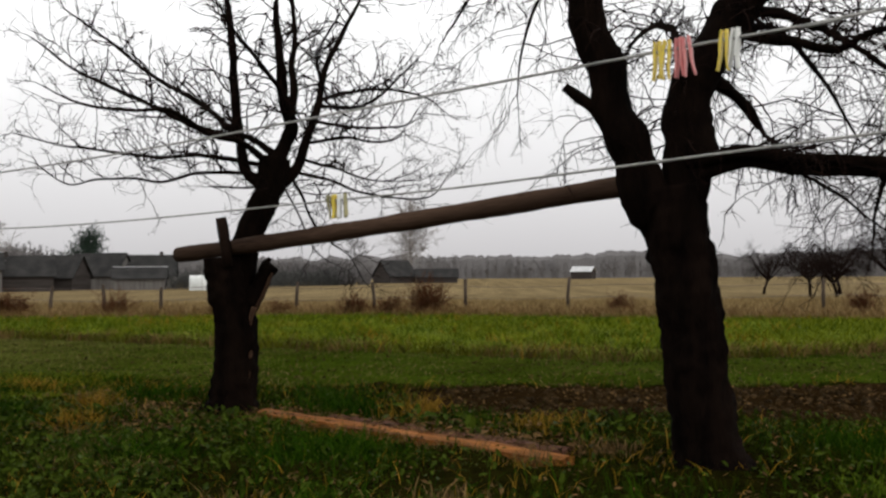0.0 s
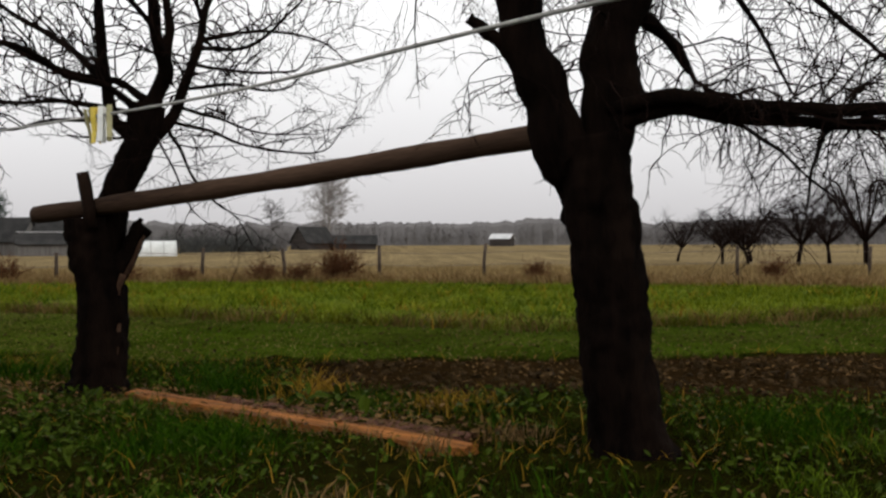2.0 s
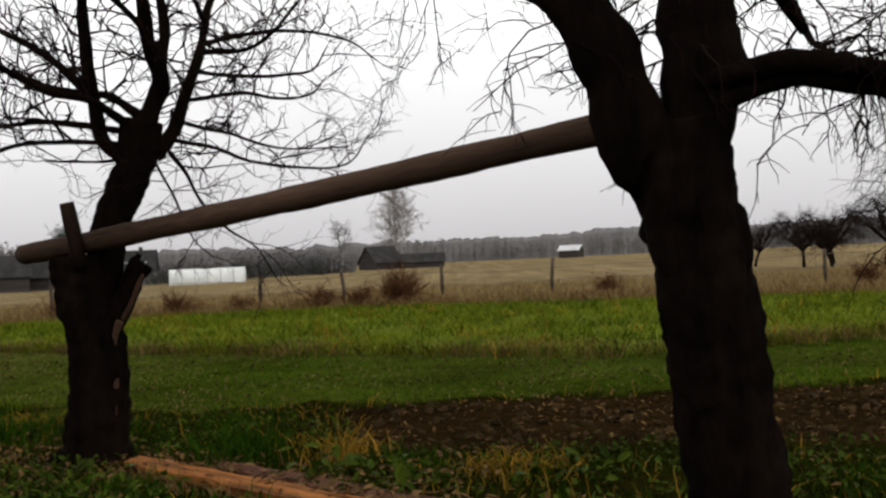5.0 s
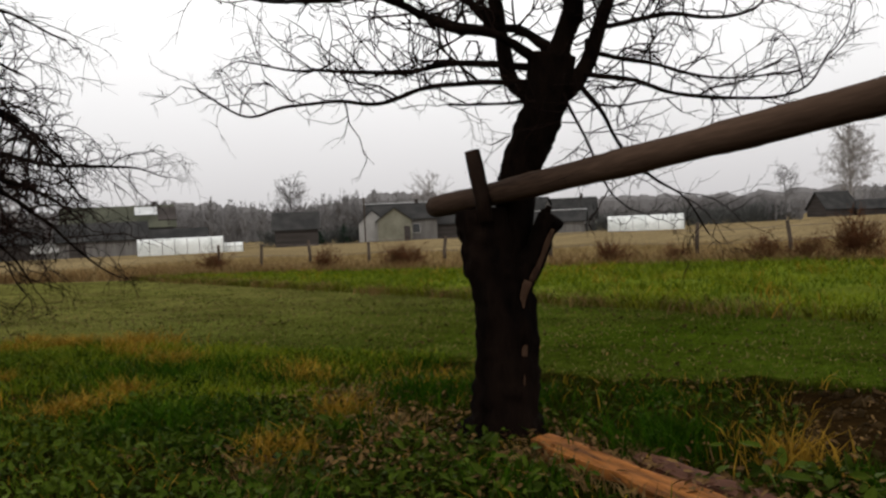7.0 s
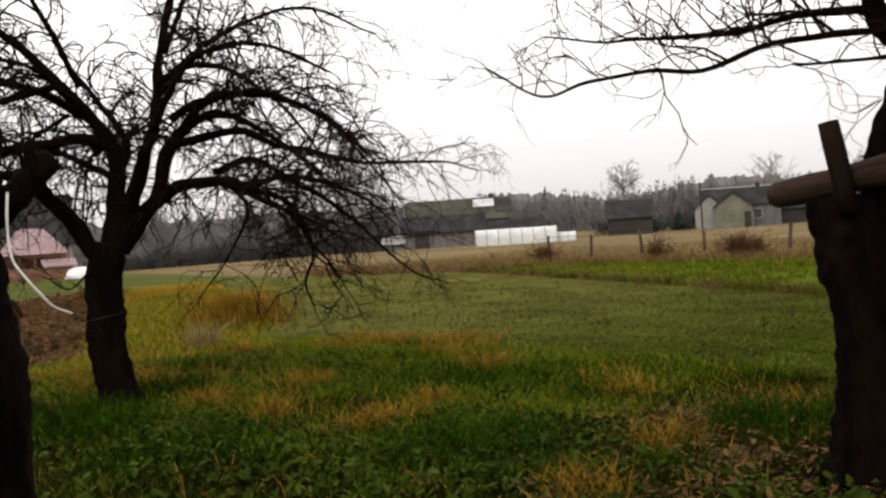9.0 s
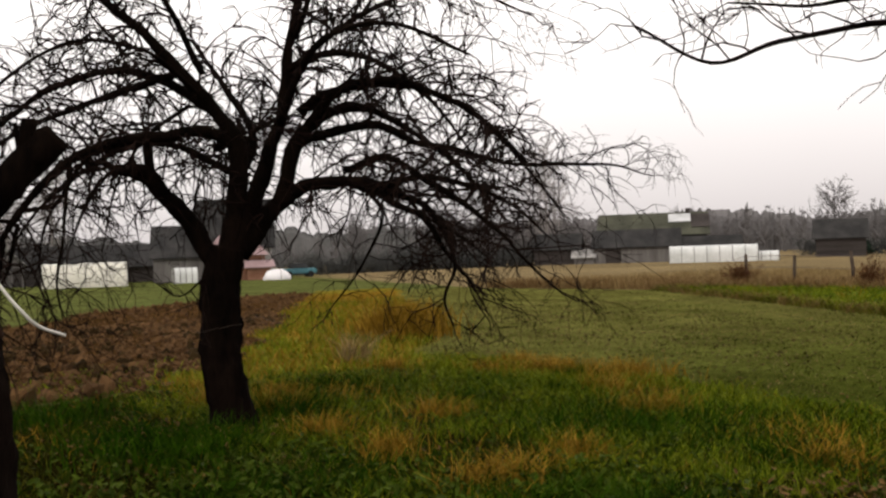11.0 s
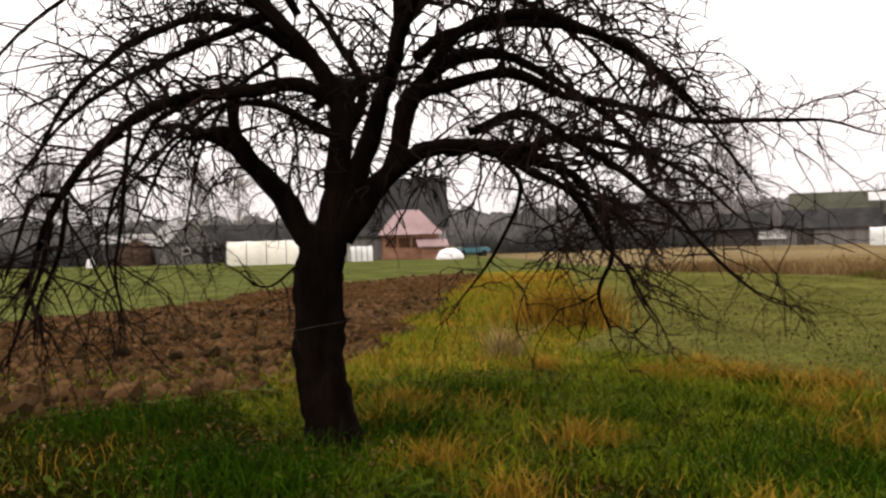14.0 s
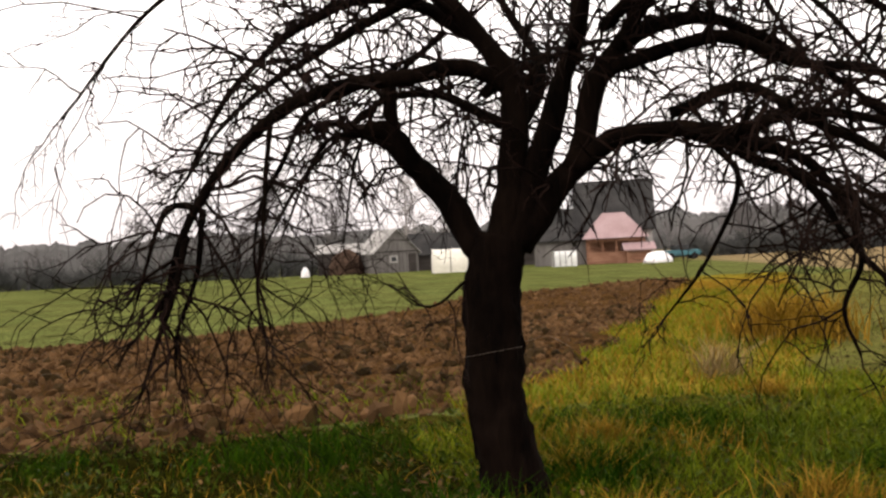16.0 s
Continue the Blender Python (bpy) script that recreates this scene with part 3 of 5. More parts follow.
fruit_tree("plum_tree", 1.86, 6.95, "thick dark old tree with a forked trunk and hanging twigs",
    [([(1.92, 6.95, -0.10), (1.87, 6.95, 0.25), (1.82, 6.95, 0.56), (1.79, 6.95, 0.85), (1.77, 6.95, 1.16), (1.73, 6.95, 1.42), (1.67, 6.95, 1.71), (1.63, 6.95, 1.96)], 0.205, 0.220)],
    [([(1.56, 6.93, 1.78), (1.40, 6.93, 2.15), (1.27, 6.93, 2.50), (1.16, 6.92, 2.89), (1.07, 6.92, 3.25), (0.99, 6.92, 3.71), (0.86, 6.89, 4.32)], 0.164, 0.112),
     ([(1.71, 6.95, 1.78), (1.76, 6.95, 2.16), (1.75, 6.95, 2.43), (1.85, 6.95, 2.73), (2.07, 6.95, 3.09), (2.26, 6.96, 3.36), (2.42, 6.96, 3.73), (2.55, 7.08, 4.32)], 0.174, 0.112),
     ([(1.72, 6.80, 2.11), (2.02, 6.70, 2.16), (2.40, 6.68, 2.13), (2.80, 6.68, 2.10), (3.28, 6.66, 2.09), (4.10, 6.6, 2.08)], 0.05, 0.036),
     ([(1.76, 6.83, 2.02), (2.10, 6.76, 2.10), (2.45, 6.75, 2.06), (2.79, 6.75, 2.04), (3.35, 6.75, 2.01), (4.2, 6.7, 1.99)], 0.045, 0.032),
     ([(3.0, 6.75, 2.0), (3.2, 7.2, 2.02), (3.35, 7.7, 1.85), (3.5, 8.1, 1.55)], 0.024, 0.007),
     ([(2.45, 6.75, 2.03), (2.8, 7.0, 1.92), (3.1, 7.3, 1.78), (3.5, 7.6, 1.6)], 0.014, 0.005),
     ([(1.92, 6.95, 2.73), (2.19, 7.14, 2.58), (2.35, 7.24, 2.41)], 0.048, 0.028),
     ([(2.08, 6.96, 3.01), (2.38, 6.68, 2.89), (2.61, 6.49, 2.79), (2.80, 6.21, 2.85), (3.40, 5.95, 2.81)], 0.038, 0.013),
     ([(2.17, 6.96, 3.18), (2.65, 7.26, 3.18), (3.31, 7.55, 2.95), (3.96, 7.73, 2.52)], 0.042, 0.010),
     ([(1.99, 6.98, 2.95), (2.55, 7.64, 3.23), (3.11, 8.30, 3.09), (3.68, 8.77, 2.52)], 0.042, 0.010),
     ([(2.37, 6.96, 3.56), (2.93, 6.89, 3.56), (3.68, 6.98, 3.18), (4.34, 7.08, 2.52)], 0.042, 0.010),
     ([(1.09, 6.92, 3.18), (0.77, 7.36, 3.56), (0.39, 7.83, 3.61), (0.11, 8.30, 3.38)], 0.032, 0.008),
     ([(1.0, 6.92, 3.4), (0.8, 7.0, 3.3), (0.66, 7.05, 2.95), (0.62, 7.05, 2.6)], 0.018, 0.005),
     ([(1.80, 7.08, 2.62), (1.89, 7.92, 3.28), (1.80, 8.67, 3.46), (1.61, 9.33, 3.18)], 0.038, 0.010)],
    0.26, 0.8, 10, 5, 0.28,
    [([(1.20, 6.93, 2.47), (1.05, 6.92, 2.58), (0.93, 6.92, 2.65)], 0.048, 0.032)], fine=0.55)

fruit_tree("cherry_tree", -8.17, 8.55, "spreading bare tree with a slender trunk and arching drooping boughs",
    [([(-8.16, 8.56, 0.02), (-8.18, 8.51, 0.39), (-8.2, 8.47, 0.75), (-8.19, 8.47, 1.04), (-8.19, 8.48, 1.33), (-8.17, 8.54, 1.6)], 0.165, 0.15)],
    [([(-8.20, 8.44, 1.50), (-8.27, 8.26, 1.81), (-8.33, 8.07, 2.05), (-8.37, 7.96, 2.2), (-8.41, 7.84, 2.24)], 0.08, 0.058),
     ([(-8.17, 8.54, 1.5), (-8.15, 8.61, 1.86), (-8.14, 8.64, 2.14), (-8.14, 8.62, 2.41), (-8.19, 8.48, 2.71), (-8.28, 8.23, 3.03), (-8.35, 8.02, 3.26), (-8.5, 7.7, 3.6)], 0.1, 0.03),
     ([(-8.14, 8.62, 2.40), (-8.13, 8.37, 2.52), (-8.05, 7.97, 2.46), (-7.98, 7.56, 2.37), (-7.98, 7.27, 2.22), (-7.95, 7.04, 1.99), (-8.02, 6.85, 1.68), (-8.06, 6.72, 1.29)], 0.05, 0.018),
     ([(-8.15, 8.60, 1.52), (-8.1, 8.73, 1.92), (-8.07, 8.84, 2.22), (-8.03, 8.94, 2.55), (-8.01, 9.01, 2.87), (-7.99, 9.07, 3.3), (-7.9, 9.2, 3.9)], 0.088, 0.03),
     ([(-8.15, 8.62, 1.54), (-8.06, 8.86, 1.86), (-7.98, 9.05, 2.02), (-7.85, 9.19, 2.10), (-7.60, 9.45, 2.08), (-7.39, 9.65, 1.92), (-7.19, 9.82, 1.75), (-7.05, 9.93, 1.49), (-6.95, 10.05, 1.3), (-6.88, 10.15, 1.08)], 0.095, 0.008),
     ([(-7.64, 9.50, 2.05), (-7.64, 10.04, 1.94), (-7.63, 10.28, 1.67), (-7.68, 10.41, 1.37), (-7.72, 10.32, 1.10), (-7.69, 10.38, 0.85)], 0.034, 0.008),
     ([(-7.80, 9.42, 2.2), (-7.58, 9.72, 2.30), (-7.17, 9.86, 2.06), (-6.87, 10.02, 1.85), (-6.58, 10.13, 1.64), (-6.34, 10.17, 1.41), (-6.06, 10.28, 1.17)], 0.034, 0.007),
     ([(-7.70, 9.45, 2.07), (-7.8, 9.65, 2.02), (-7.96, 9.86, 1.85), (-8.18, 9.87, 1.58), (-8.34, 9.76, 1.30), (-8.52, 9.62, 1.05)], 0.024, 0.006),
     ([(-7.32, 9.72, 1.86), (-6.81, 9.90, 1.62), (-6.6, 10.0, 1.45)], 0.018, 0.006),
     ([(-8.15, 8.6, 2.2), (-8.6, 8.3, 2.45), (-9.2, 8.0, 2.5), (-10.0, 7.5, 2.1), (-10.4, 7.2, 1.6)], 0.034, 0.008),
     ([(-8.2, 8.5, 2.4), (-9.0, 9.0, 2.7), (-10.0, 9.2, 2.45), (-10.7, 9.4, 1.9)], 0.034, 0.008),
     ([(-8.25, 8.3, 2.75), (-8.5, 8.0, 2.5), (-8.7, 7.8, 2.1), (-8.8, 7.7, 1.6)], 0.018, 0.006),
     ([(-8.0, 6.92, 1.81), (-7.94, 6.77, 1.8), (-7.87, 6.68, 1.58), (-7.9, 6.61, 1.36)], 0.018, 0.007),
     ([(-8.02, 6.86, 1.66), (-7.93, 6.8, 1.42), (-7.92, 6.7, 1.13), (-7.9, 6.6, 0.86)], 0.02, 0.007),
     ([(-7.98, 6.95, 1.8), (-8.11, 6.9, 1.48), (-8.21, 6.78, 1.21), (-8.28, 6.74, 0.97)], 0.018, 0.007),
     ([(-7.96, 7.31, 2.24), (-7.97, 7.26, 1.8), (-7.99, 7.2, 1.37), (-7.98, 7.23, 1.13)], 0.016, 0.006),
     ([(-8.10, 7.75, 2.42), (-8.3, 7.5, 2.3), (-8.45, 7.35, 2.05), (-8.50, 7.22, 1.79), (-8.53, 7.18, 1.50), (-8.49, 7.25, 1.12)], 0.02, 0.006),
     ([(-8.30, 8.20, 3.0), (-8.9, 7.76, 2.87), (-9.48, 7.3, 2.7), (-9.9, 6.9, 2.41), (-10.19, 6.56, 2.0)], 0.034, 0.008),
     ([(-8.16, 8.34, 1.36), (-8.06, 8.1, 1.23), (-8.04, 7.92, 1.34)], 0.01, 0.004),
     ([(-8.32, 8.03, 2.08), (-8.26, 7.7, 2.2), (-8.26, 7.49, 1.99), (-8.22, 7.34, 1.64)], 0.02, 0.006),
     ([(-8.03, 8.93, 1.93), (-7.99, 9.05, 2.31), (-7.95, 9.19, 2.57), (-8.05, 9.49, 2.74), (-8.15, 9.82, 2.78), (-8.13, 10.18, 2.65), (-8.15, 10.75, 2.33), (-8.11, 11.17, 1.95)], 0.07, 0.014),
     ([(-7.96, 9.17, 2.55), (-7.68, 9.35, 2.84), (-7.47, 9.64, 2.91), (-7.25, 9.97, 2.8), (-7.04, 10.28, 2.57), (-6.83, 10.57, 2.21)], 0.046, 0.012),
     ([(-7.98, 9.10, 2.45), (-7.62, 9.63, 2.56), (-7.72, 10.1, 2.44), (-7.64, 10.49, 2.37), (-7.42, 10.92, 2.25), (-7.17, 11.42, 2.24), (-7.02, 11.72, 2.22), (-6.87, 12.01, 2.12)], 0.04, 0.005),
     ([(-7.96, 9.12, 2.7), (-7.79, 9.31, 2.83), (-7.84, 9.87, 2.95), (-7.81, 10.38, 2.89), (-7.8, 10.83, 2.68), (-7.71, 11.23, 2.27), (-7.65, 11.57, 1.86)], 0.04, 0.009),
     ([(-8.0, 9.0, 3.0), (-7.7, 9.6, 3.5), (-7.3, 10.2, 3.7), (-7.0, 10.8, 3.45)], 0.03, 0.008),
     ([(-7.97, 9.1, 3.3), (-7.5, 9.2, 3.9), (-7.0, 9.4, 4.3)], 0.028, 0.008),
     ([(-8.22, 8.4, 3.0), (-8.0, 8.0, 3.6), (-7.8, 7.6, 4.0), (-7.7, 7.2, 4.1)], 0.028, 0.008),
     ([(-8.32, 8.1, 3.2), (-8.7, 7.6, 3.7), (-9.0, 7.0, 3.9)], 0.028, 0.008),
     ([(-8.14, 8.62, 2.3), (-8.3, 8.9, 2.6), (-8.6, 9.4, 2.75), (-8.9, 9.9, 2.5)], 0.026, 0.007),
     ([(-8.19, 8.5, 2.69), (-8.61, 8.19, 3.0), (-9.05, 7.84, 3.13), (-9.42, 7.38, 2.97), (-9.67, 6.98, 2.6), (-9.75, 6.7, 2.1)], 0.046, 0.012),
     ([(-8.14, 8.62, 2.14), (-8.37, 8.87, 2.5), (-8.8, 8.85, 2.93), (-9.19, 8.64, 3.47)], 0.048, 0.015),
     ([(-8.0, 9.04, 2.94), (-8.37, 9.49, 3.27), (-8.48, 10.1, 3.3), (-8.5, 10.8, 2.9), (-8.5, 11.3, 2.3)], 0.042, 0.01),
     ([(-8.22, 8.4, 2.8), (-8.0, 7.9, 3.1), (-7.7, 7.3, 3.05), (-7.5, 6.8, 2.7), (-7.45, 6.4, 2.2)], 0.022, 0.006),
     ([(-8.0, 8.95, 2.6), (-7.4, 9.0, 3.1), (-6.8, 9.3, 3.2), (-6.3, 9.7, 2.9)], 0.036, 0.01),
     ([(-7.9, 9.3, 2.08), (-8.2, 9.9, 2.15), (-8.5, 10.5, 1.95), (-8.6, 10.9, 1.5)], 0.036, 0.01),
     ([(-7.6, 9.57, 2.05), (-7.2, 9.9, 2.1), (-6.9, 10.4, 1.9), (-6.75, 10.7, 1.6)], 0.034, 0.008)],
    0.22, 0.8, 10, 4, 0.28,
    [([(-8.36, 8.0, 2.14), (-8.37, 7.98, 2.33), (-8.37, 7.98, 2.47)], 0.05, 0.04)], fine=0.85)

fruit_tree("pear_tree", -4.45, 6.15, "massive dark trunk with sawn-off boughs beside the path",
    [([(-4.45, 6.17, -0.13), (-4.45, 6.17, 0.45), (-4.45, 6.17, 0.83), (-4.45, 6.15, 1.11), (-4.46, 6.13, 1.35), (-4.47, 6.11, 1.67), (-4.47, 6.10, 1.90)], 0.235, 0.205)],
    [([(-4.47, 6.09, 1.78), (-4.48, 6.05, 2.09), (-4.52, 5.96, 2.37), (-4.58, 5.84, 2.75), (-4.70, 5.62, 3.5)], 0.2, 0.07),
     ([(-4.60, 5.80, 2.75), (-5.00, 5.4, 3.25), (-5.50, 5.0, 3.55), (-6.10, 4.6, 3.65)], 0.06, 0.012),
     ([(-4.62, 5.74, 3.15), (-4.20, 5.3, 3.65), (-4.00, 4.7, 3.95)], 0.05, 0.012)],
    0.1, 0.7, 6, 5, 0.22,
    [([(-4.44, 6.18, 1.58), (-4.42, 6.31, 1.73), (-4.40, 6.46, 1.87), (-4.37, 6.57, 1.96)], 0.075, 0.056),
     ([(-4.39, 6.45, 1.86), (-4.38, 6.47, 2.03)], 0.028, 0.026),
     ([(-4.39, 6.44, 1.87), (-4.39, 6.42, 2.02)], 0.012, 0.009),
     ([(-4.45, 6.20, 1.70), (-4.43, 6.29, 1.97), (-4.42, 6.31, 2.15)], 0.065, 0.045),
     ([(-4.47, 6.14, 2.05), (-4.45, 6.22, 2.2), (-4.44, 6.26, 2.31)], 0.03, 0.02),
     ([(-4.40, 6.22, 1.32), (-4.37, 6.27, 1.21), (-4.39, 6.24, 1.08)], 0.07, 0.06)],
    splits=[([(-4.30, 6.31, 1.34), (-4.28, 6.34, 1.27)], 0.012, 0.01)])


acc = ([], [])
ring = np.linspace(0, 2 * math.pi, 22)
tube(acc, [(0.172 * math.cos(a), 0.172 * math.sin(a), 0.03 * math.sin(a + 0.8)) for a in ring], [0.001] * 22, 5)
tube(acc, [(-0.1, 0.12, 0.02), (0.1, 0.3, 0.08), (0.22, 0.38, 0.02)], [0.0012] * 3, 4)
loop = raw("wire_loop", acc[0], acc[1], WIRE)
loop.matrix_basis = pose(-8.195, 8.47, 0.95)
tagged(loop, "thin pale wire tied round the slender trunk", "wire")

# ---- the log between the trees, the picket, the planks ----
def build_log():
    a, b = np.array((-2.69, 10.21, 1.6)), np.array((1.75, 7.2, 2.06))
    mid = (a + b) / 2
    d = unit(b - a)
    L = np.linalg.norm(b - a)
    acc = ([], [])
    n = 60
    pts = [(-L / 2 + L * i / n, 0.012 * math.sin(i * 0.11), -0.02 * math.sin(math.pi * i / n)) for i in range(n + 1)]
    tube(acc, pts, [0.078 + 0.003 * math.sin(i * 0.6) for i in range(n + 1)], 20, 0.06)
    root = raw("log", acc[0], acc[1], LOGWOOD, None, True)
    yaw = math.degrees(math.atan2(d[1], d[0]))
    root.matrix_basis = pose(*mid, 0, -math.degrees(math.asin(d[2])), yaw)
    tagged(root, "long weathered peeled log laid across two tree forks", "log")


build_log()
acc = ([], [])
tube(acc, [(0.055, 0.06, -0.47), (0.04, 0.04, -0.3), (0.02, 0.01, -0.12), (0.0, 0.0, 0.0)], [0.05, 0.055, 0.055, 0.052], 8, 0.12)
picket = raw("wooden_stake", acc[0], acc[1], LOGDARK, None, True)
picket.matrix_basis = pose(-2.105, 9.62, 1.945)
tagged(picket, "short dark upright stake holding the log against the trunk", "stake")


def plank(name, a, b, width, thick, material, label, seed):
    """A rough split slab from a to b (middle of its upper face)."""
    a, b = Vector(a), Vector(b)
    L, d = (b - a).length, (b - a).normalized()
    bm = bmesh.new()
    n = 34
    rows = []
    for i in range(n + 1):
        u = i / n
        j = [noise.noise(Vector((u * 9, k * 3.3, seed))) for k in range(4)]
        taper = 1.0 - 0.45 * max(0, (abs(u - 0.5) - 0.42) / 0.08) * (0.5 + 0.5 * noise.noise(Vector((u * 30, 1, seed))))
        w = width * (0.5 + 0.2 * j[0] + 0.05 * noise.noise(Vector((u * 40, 2, seed)))) * taper
        h = thick * (1 + 0.3 * j[1])
        x = -L / 2 + L * u
        rows.append([bm.verts.new(p) for p in ((x, -w, -h), (x, -w * 0.98, -0.012 + 0.01 * j[2]), (x, -w * 0.4, 0.012 * j[3]),
                                              (x, w * 0.3, 0.006 + 0.012 * j[2]), (x, w * 0.97, -0.015 + 0.012 * j[1]), (x, w, -h))])
    for i in range(n):
        for k in range(6):
            m = (k + 1) % 6
            bm.faces.new((rows[i][k], rows[i + 1][k], rows[i + 1][m], rows[i][m]))
    bm.faces.new(rows[0])
    bm.faces.new(rows[-1][::-1])
    bmesh.ops.recalc_face_normals(bm, faces=bm.faces[:])
    ob = part(name, bm, material)
    mid = (a + b) / 2
    ob.matrix_basis = pose(*mid, 0, -math.degrees(math.asin(d.z)), math.degrees(math.atan2(d.y, d.x)))
    return tagged(ob, label, "plank", "planks in the grass")


plank("split_plank", (-1.68, 9.62, 0.095), (0.98, 7.33, 0.075), 0.24, 0.11, PLANKWOOD, "long wet orange-brown split plank lying in the grass", 1.7)
plank("split_plank", (-1.0, 9.40, 0.075), (1.02, 7.66, 0.065), 0.2, 0.09, ROTWOOD, "dark rotten half-buried plank covered with leaves", 5.2)


# ---- washing lines ----
def line(name, pts, r, material, label):
    acc = ([], [])
    tube(acc, smooth_path(pts, 14), [r] * (14 * (len(pts) - 1) + 1), 6)
    return tagged(raw(name, acc[0], acc[1], material, None, True), label, "cord")


UPPER = [(-4.4, 6.0, 1.94), (-1.75, 4.0, 1.755), (0.68, 2.15, 1.80), (1.0, 1.92, 1.815), (3.56, 0.08, 1.96)]
LOWER = [(-4.4, 5.98, 1.75), (-2.0, 4.66, 1.60), (-0.15, 3.35, 1.615), (0.95, 2.1, 1.625), (3.52, 0.12, 1.76)]
line("washing_line", UPPER, 0.0032, CORD, "grey washing line strung from the tree trunk")
line("washing_line", LOWER, 0.0032, CORD, "grey washing line strung from the tree trunk, hung lower")
acc = ([], [])
tube(acc, [(0, 0, -1.3), (0.01, 0, 0), (0, 0.01, 0.85)], [0.05, 0.047, 0.045], 10, 0.08)
post = raw("washing_line_post", acc[0], acc[1], POSTWOOD, None, True)
post.matrix_basis = pose(3.58, 0.08, 1.25)
tagged(post, "weathered round wooden post that holds the lines", "post")


def clothes_peg(x, y, z, yaw, tilt, material, label):
    root = thing("clothes_peg", x, y, z, 0, label, "clothes peg", "pegs on the lines")
    root.matrix_basis = pose(x, y, z, 0, tilt, yaw)
    for s in (-1, 1):
        bm = bmesh.new()
        prof = [(0.002, 0.016), (0.006, 0.018), (0.0085, -0.005), (0.0075, -0.03), (0.011, -0.055), (0.0085, -0.056), (0.004, -0.03), (0.003, -0.006)]
        lo = [bm.verts.new((s * px, -0.0055, pz)) for px, pz in prof]
        hi = [bm.verts.new((s * px, 0.0055, pz)) for px, pz in prof]
        bm.faces.new(lo)
        bm.faces.new(hi[::-1])
        for i in range(len(prof)):
            j = (i + 1) % len(prof)
            bm.faces.new((lo[i], hi[i], hi[j], lo[j]))
        bmesh.ops.recalc_face_normals(bm, faces=bm.faces[:])
        part("jaw", bm, material, root)
    acc = ([], [])
    tube(acc, [(0.009 * math.cos(a), 0.0062, -0.012 + 0.006 * math.sin(a)) for a in np.linspace(0, 2 * math.pi, 14)], [0.0009] * 14, 5)
    raw("spring", acc[0], acc[1], WIRE, root)
    return root


for k, (u, m, lab) in enumerate(((0.705, PINYELLOW, "yellow plastic clothes peg"), (0.712, PINYELLOW, "yellow plastic clothes peg"),
                                 (0.722, PINRED, "faded red plastic clothes peg"), (0.728, PINRED, "faded red plastic clothes peg"),
                                 (0.756, PINYELLOW, "yellow plastic clothes peg"), (0.764, PINWHITE, "white plastic clothes peg"))):
    x = 0.30 + (u - 0.555) * 2.0
    y = 2.15 + (0.68 - x) * 0.765
    clothes_peg(x, y, 1.797 + 0.01 * (x - 0.3), -38 + 14 * math.sin(k * 2.3), 6 * math.sin(k * 1.7), m, lab)
for k, (dx, m, lab) in enumerate(((-0.03, PINOLIVE, "olive plastic clothes peg"), (-0.012, PINYELLOW, "yellow plastic clothes peg"), (0.006, PINWHITE, "white plastic clothes peg"),
                                  (0.026, PINOLIVE, "olive plastic clothes peg"))):
    clothes_peg(-0.15 + dx, 3.35 - dx * 0.9, 1.615, 30 + 25 * k, (-14, -5, 3, 16)[k], m, lab)

line("loose_cord", [(-4.25, 6.31, 1.81), (-4.22, 6.29, 1.7), (-4.22, 6.29, 1.6), (-4.21, 6.30, 1.51), (-4.18, 6.34, 1.43), (-4.17, 6.39, 1.36), (-4.19, 6.45, 1.3), (-4.22, 6.54, 1.26)], 0.0055, HOSE,
     "off-white cord hanging loose from the thick trunk")

# ---- grass, weeds, leaf litter, clods ----
NEAR = ("near", "soil")
g = scatter(60000, -12, 8, 2.5, 13.4, ("near",), 4.4)
# Right of x = -3 the blades take the greener, shade-darkened copy.
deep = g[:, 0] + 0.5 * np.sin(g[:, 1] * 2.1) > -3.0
blades("coarse_grass", "coarse yellowing autumn grass", g[~deep], 0.085, 0.0042, GRASS, 0.9)
blades("deep_green_darkened_grass", "coarse deep green grass round the old trees, darkened as in shade", g[deep], 0.085, 0.0042, DEEPGRASS, 0.9)
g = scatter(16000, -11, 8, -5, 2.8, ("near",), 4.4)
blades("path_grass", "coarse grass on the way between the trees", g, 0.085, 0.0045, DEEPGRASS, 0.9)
g = scatter(7000, -12, 8, 2.5, 13.4, ("near",), 9.7)
blades("long_grass_tufts", "long tangled grass tufts", g, 0.17, 0.004, SOFTGREEN, 0.9)
g = scatter(3200, -12, 6, 5, 13.2, ("near",), 15.2)
blades("dead_grass_tufts", "bleached dead grass among the green", g, 0.14, 0.0045, AMBER, 1.0)
g = scatter(26000, -13, -4.0, 8.2, 13.4, ("near",), 7.9)
blades("olive_grass", "yellowing olive grass round the spreading tree", g, 0.12, 0.0055, LUSH, 0.9)
g = scatter(52000, -18, 9, 11.5, 24, ("mown",), 2.9)
# Blades on the left use the yellower copy with brightness in its colour.
pale = g[:, 0] + 0.6 * np.sin(g[:, 1] * 0.9) < -2.5
blades("mown_turf", "short mown green grass", g[~pale], 0.045, 0.006, SHORT, 0.7)
blades("brightened_turf", "short yellow-green grass in a brightened colour", g[pale], 0.045, 0.006, SHORTPALE, 0.7)
rx = rng.uniform(-24, 9, 1500)
ry = 12.0 + rng.integers(0, 24, 1500) * 0.42 - 0.42 * np.minimum(rx + 3, 6) + rng.normal(0, 0.10, 1500)
g = np.array([(x, y) for x, y in zip(rx, ry) if zone_near(x, y) == "mown"])
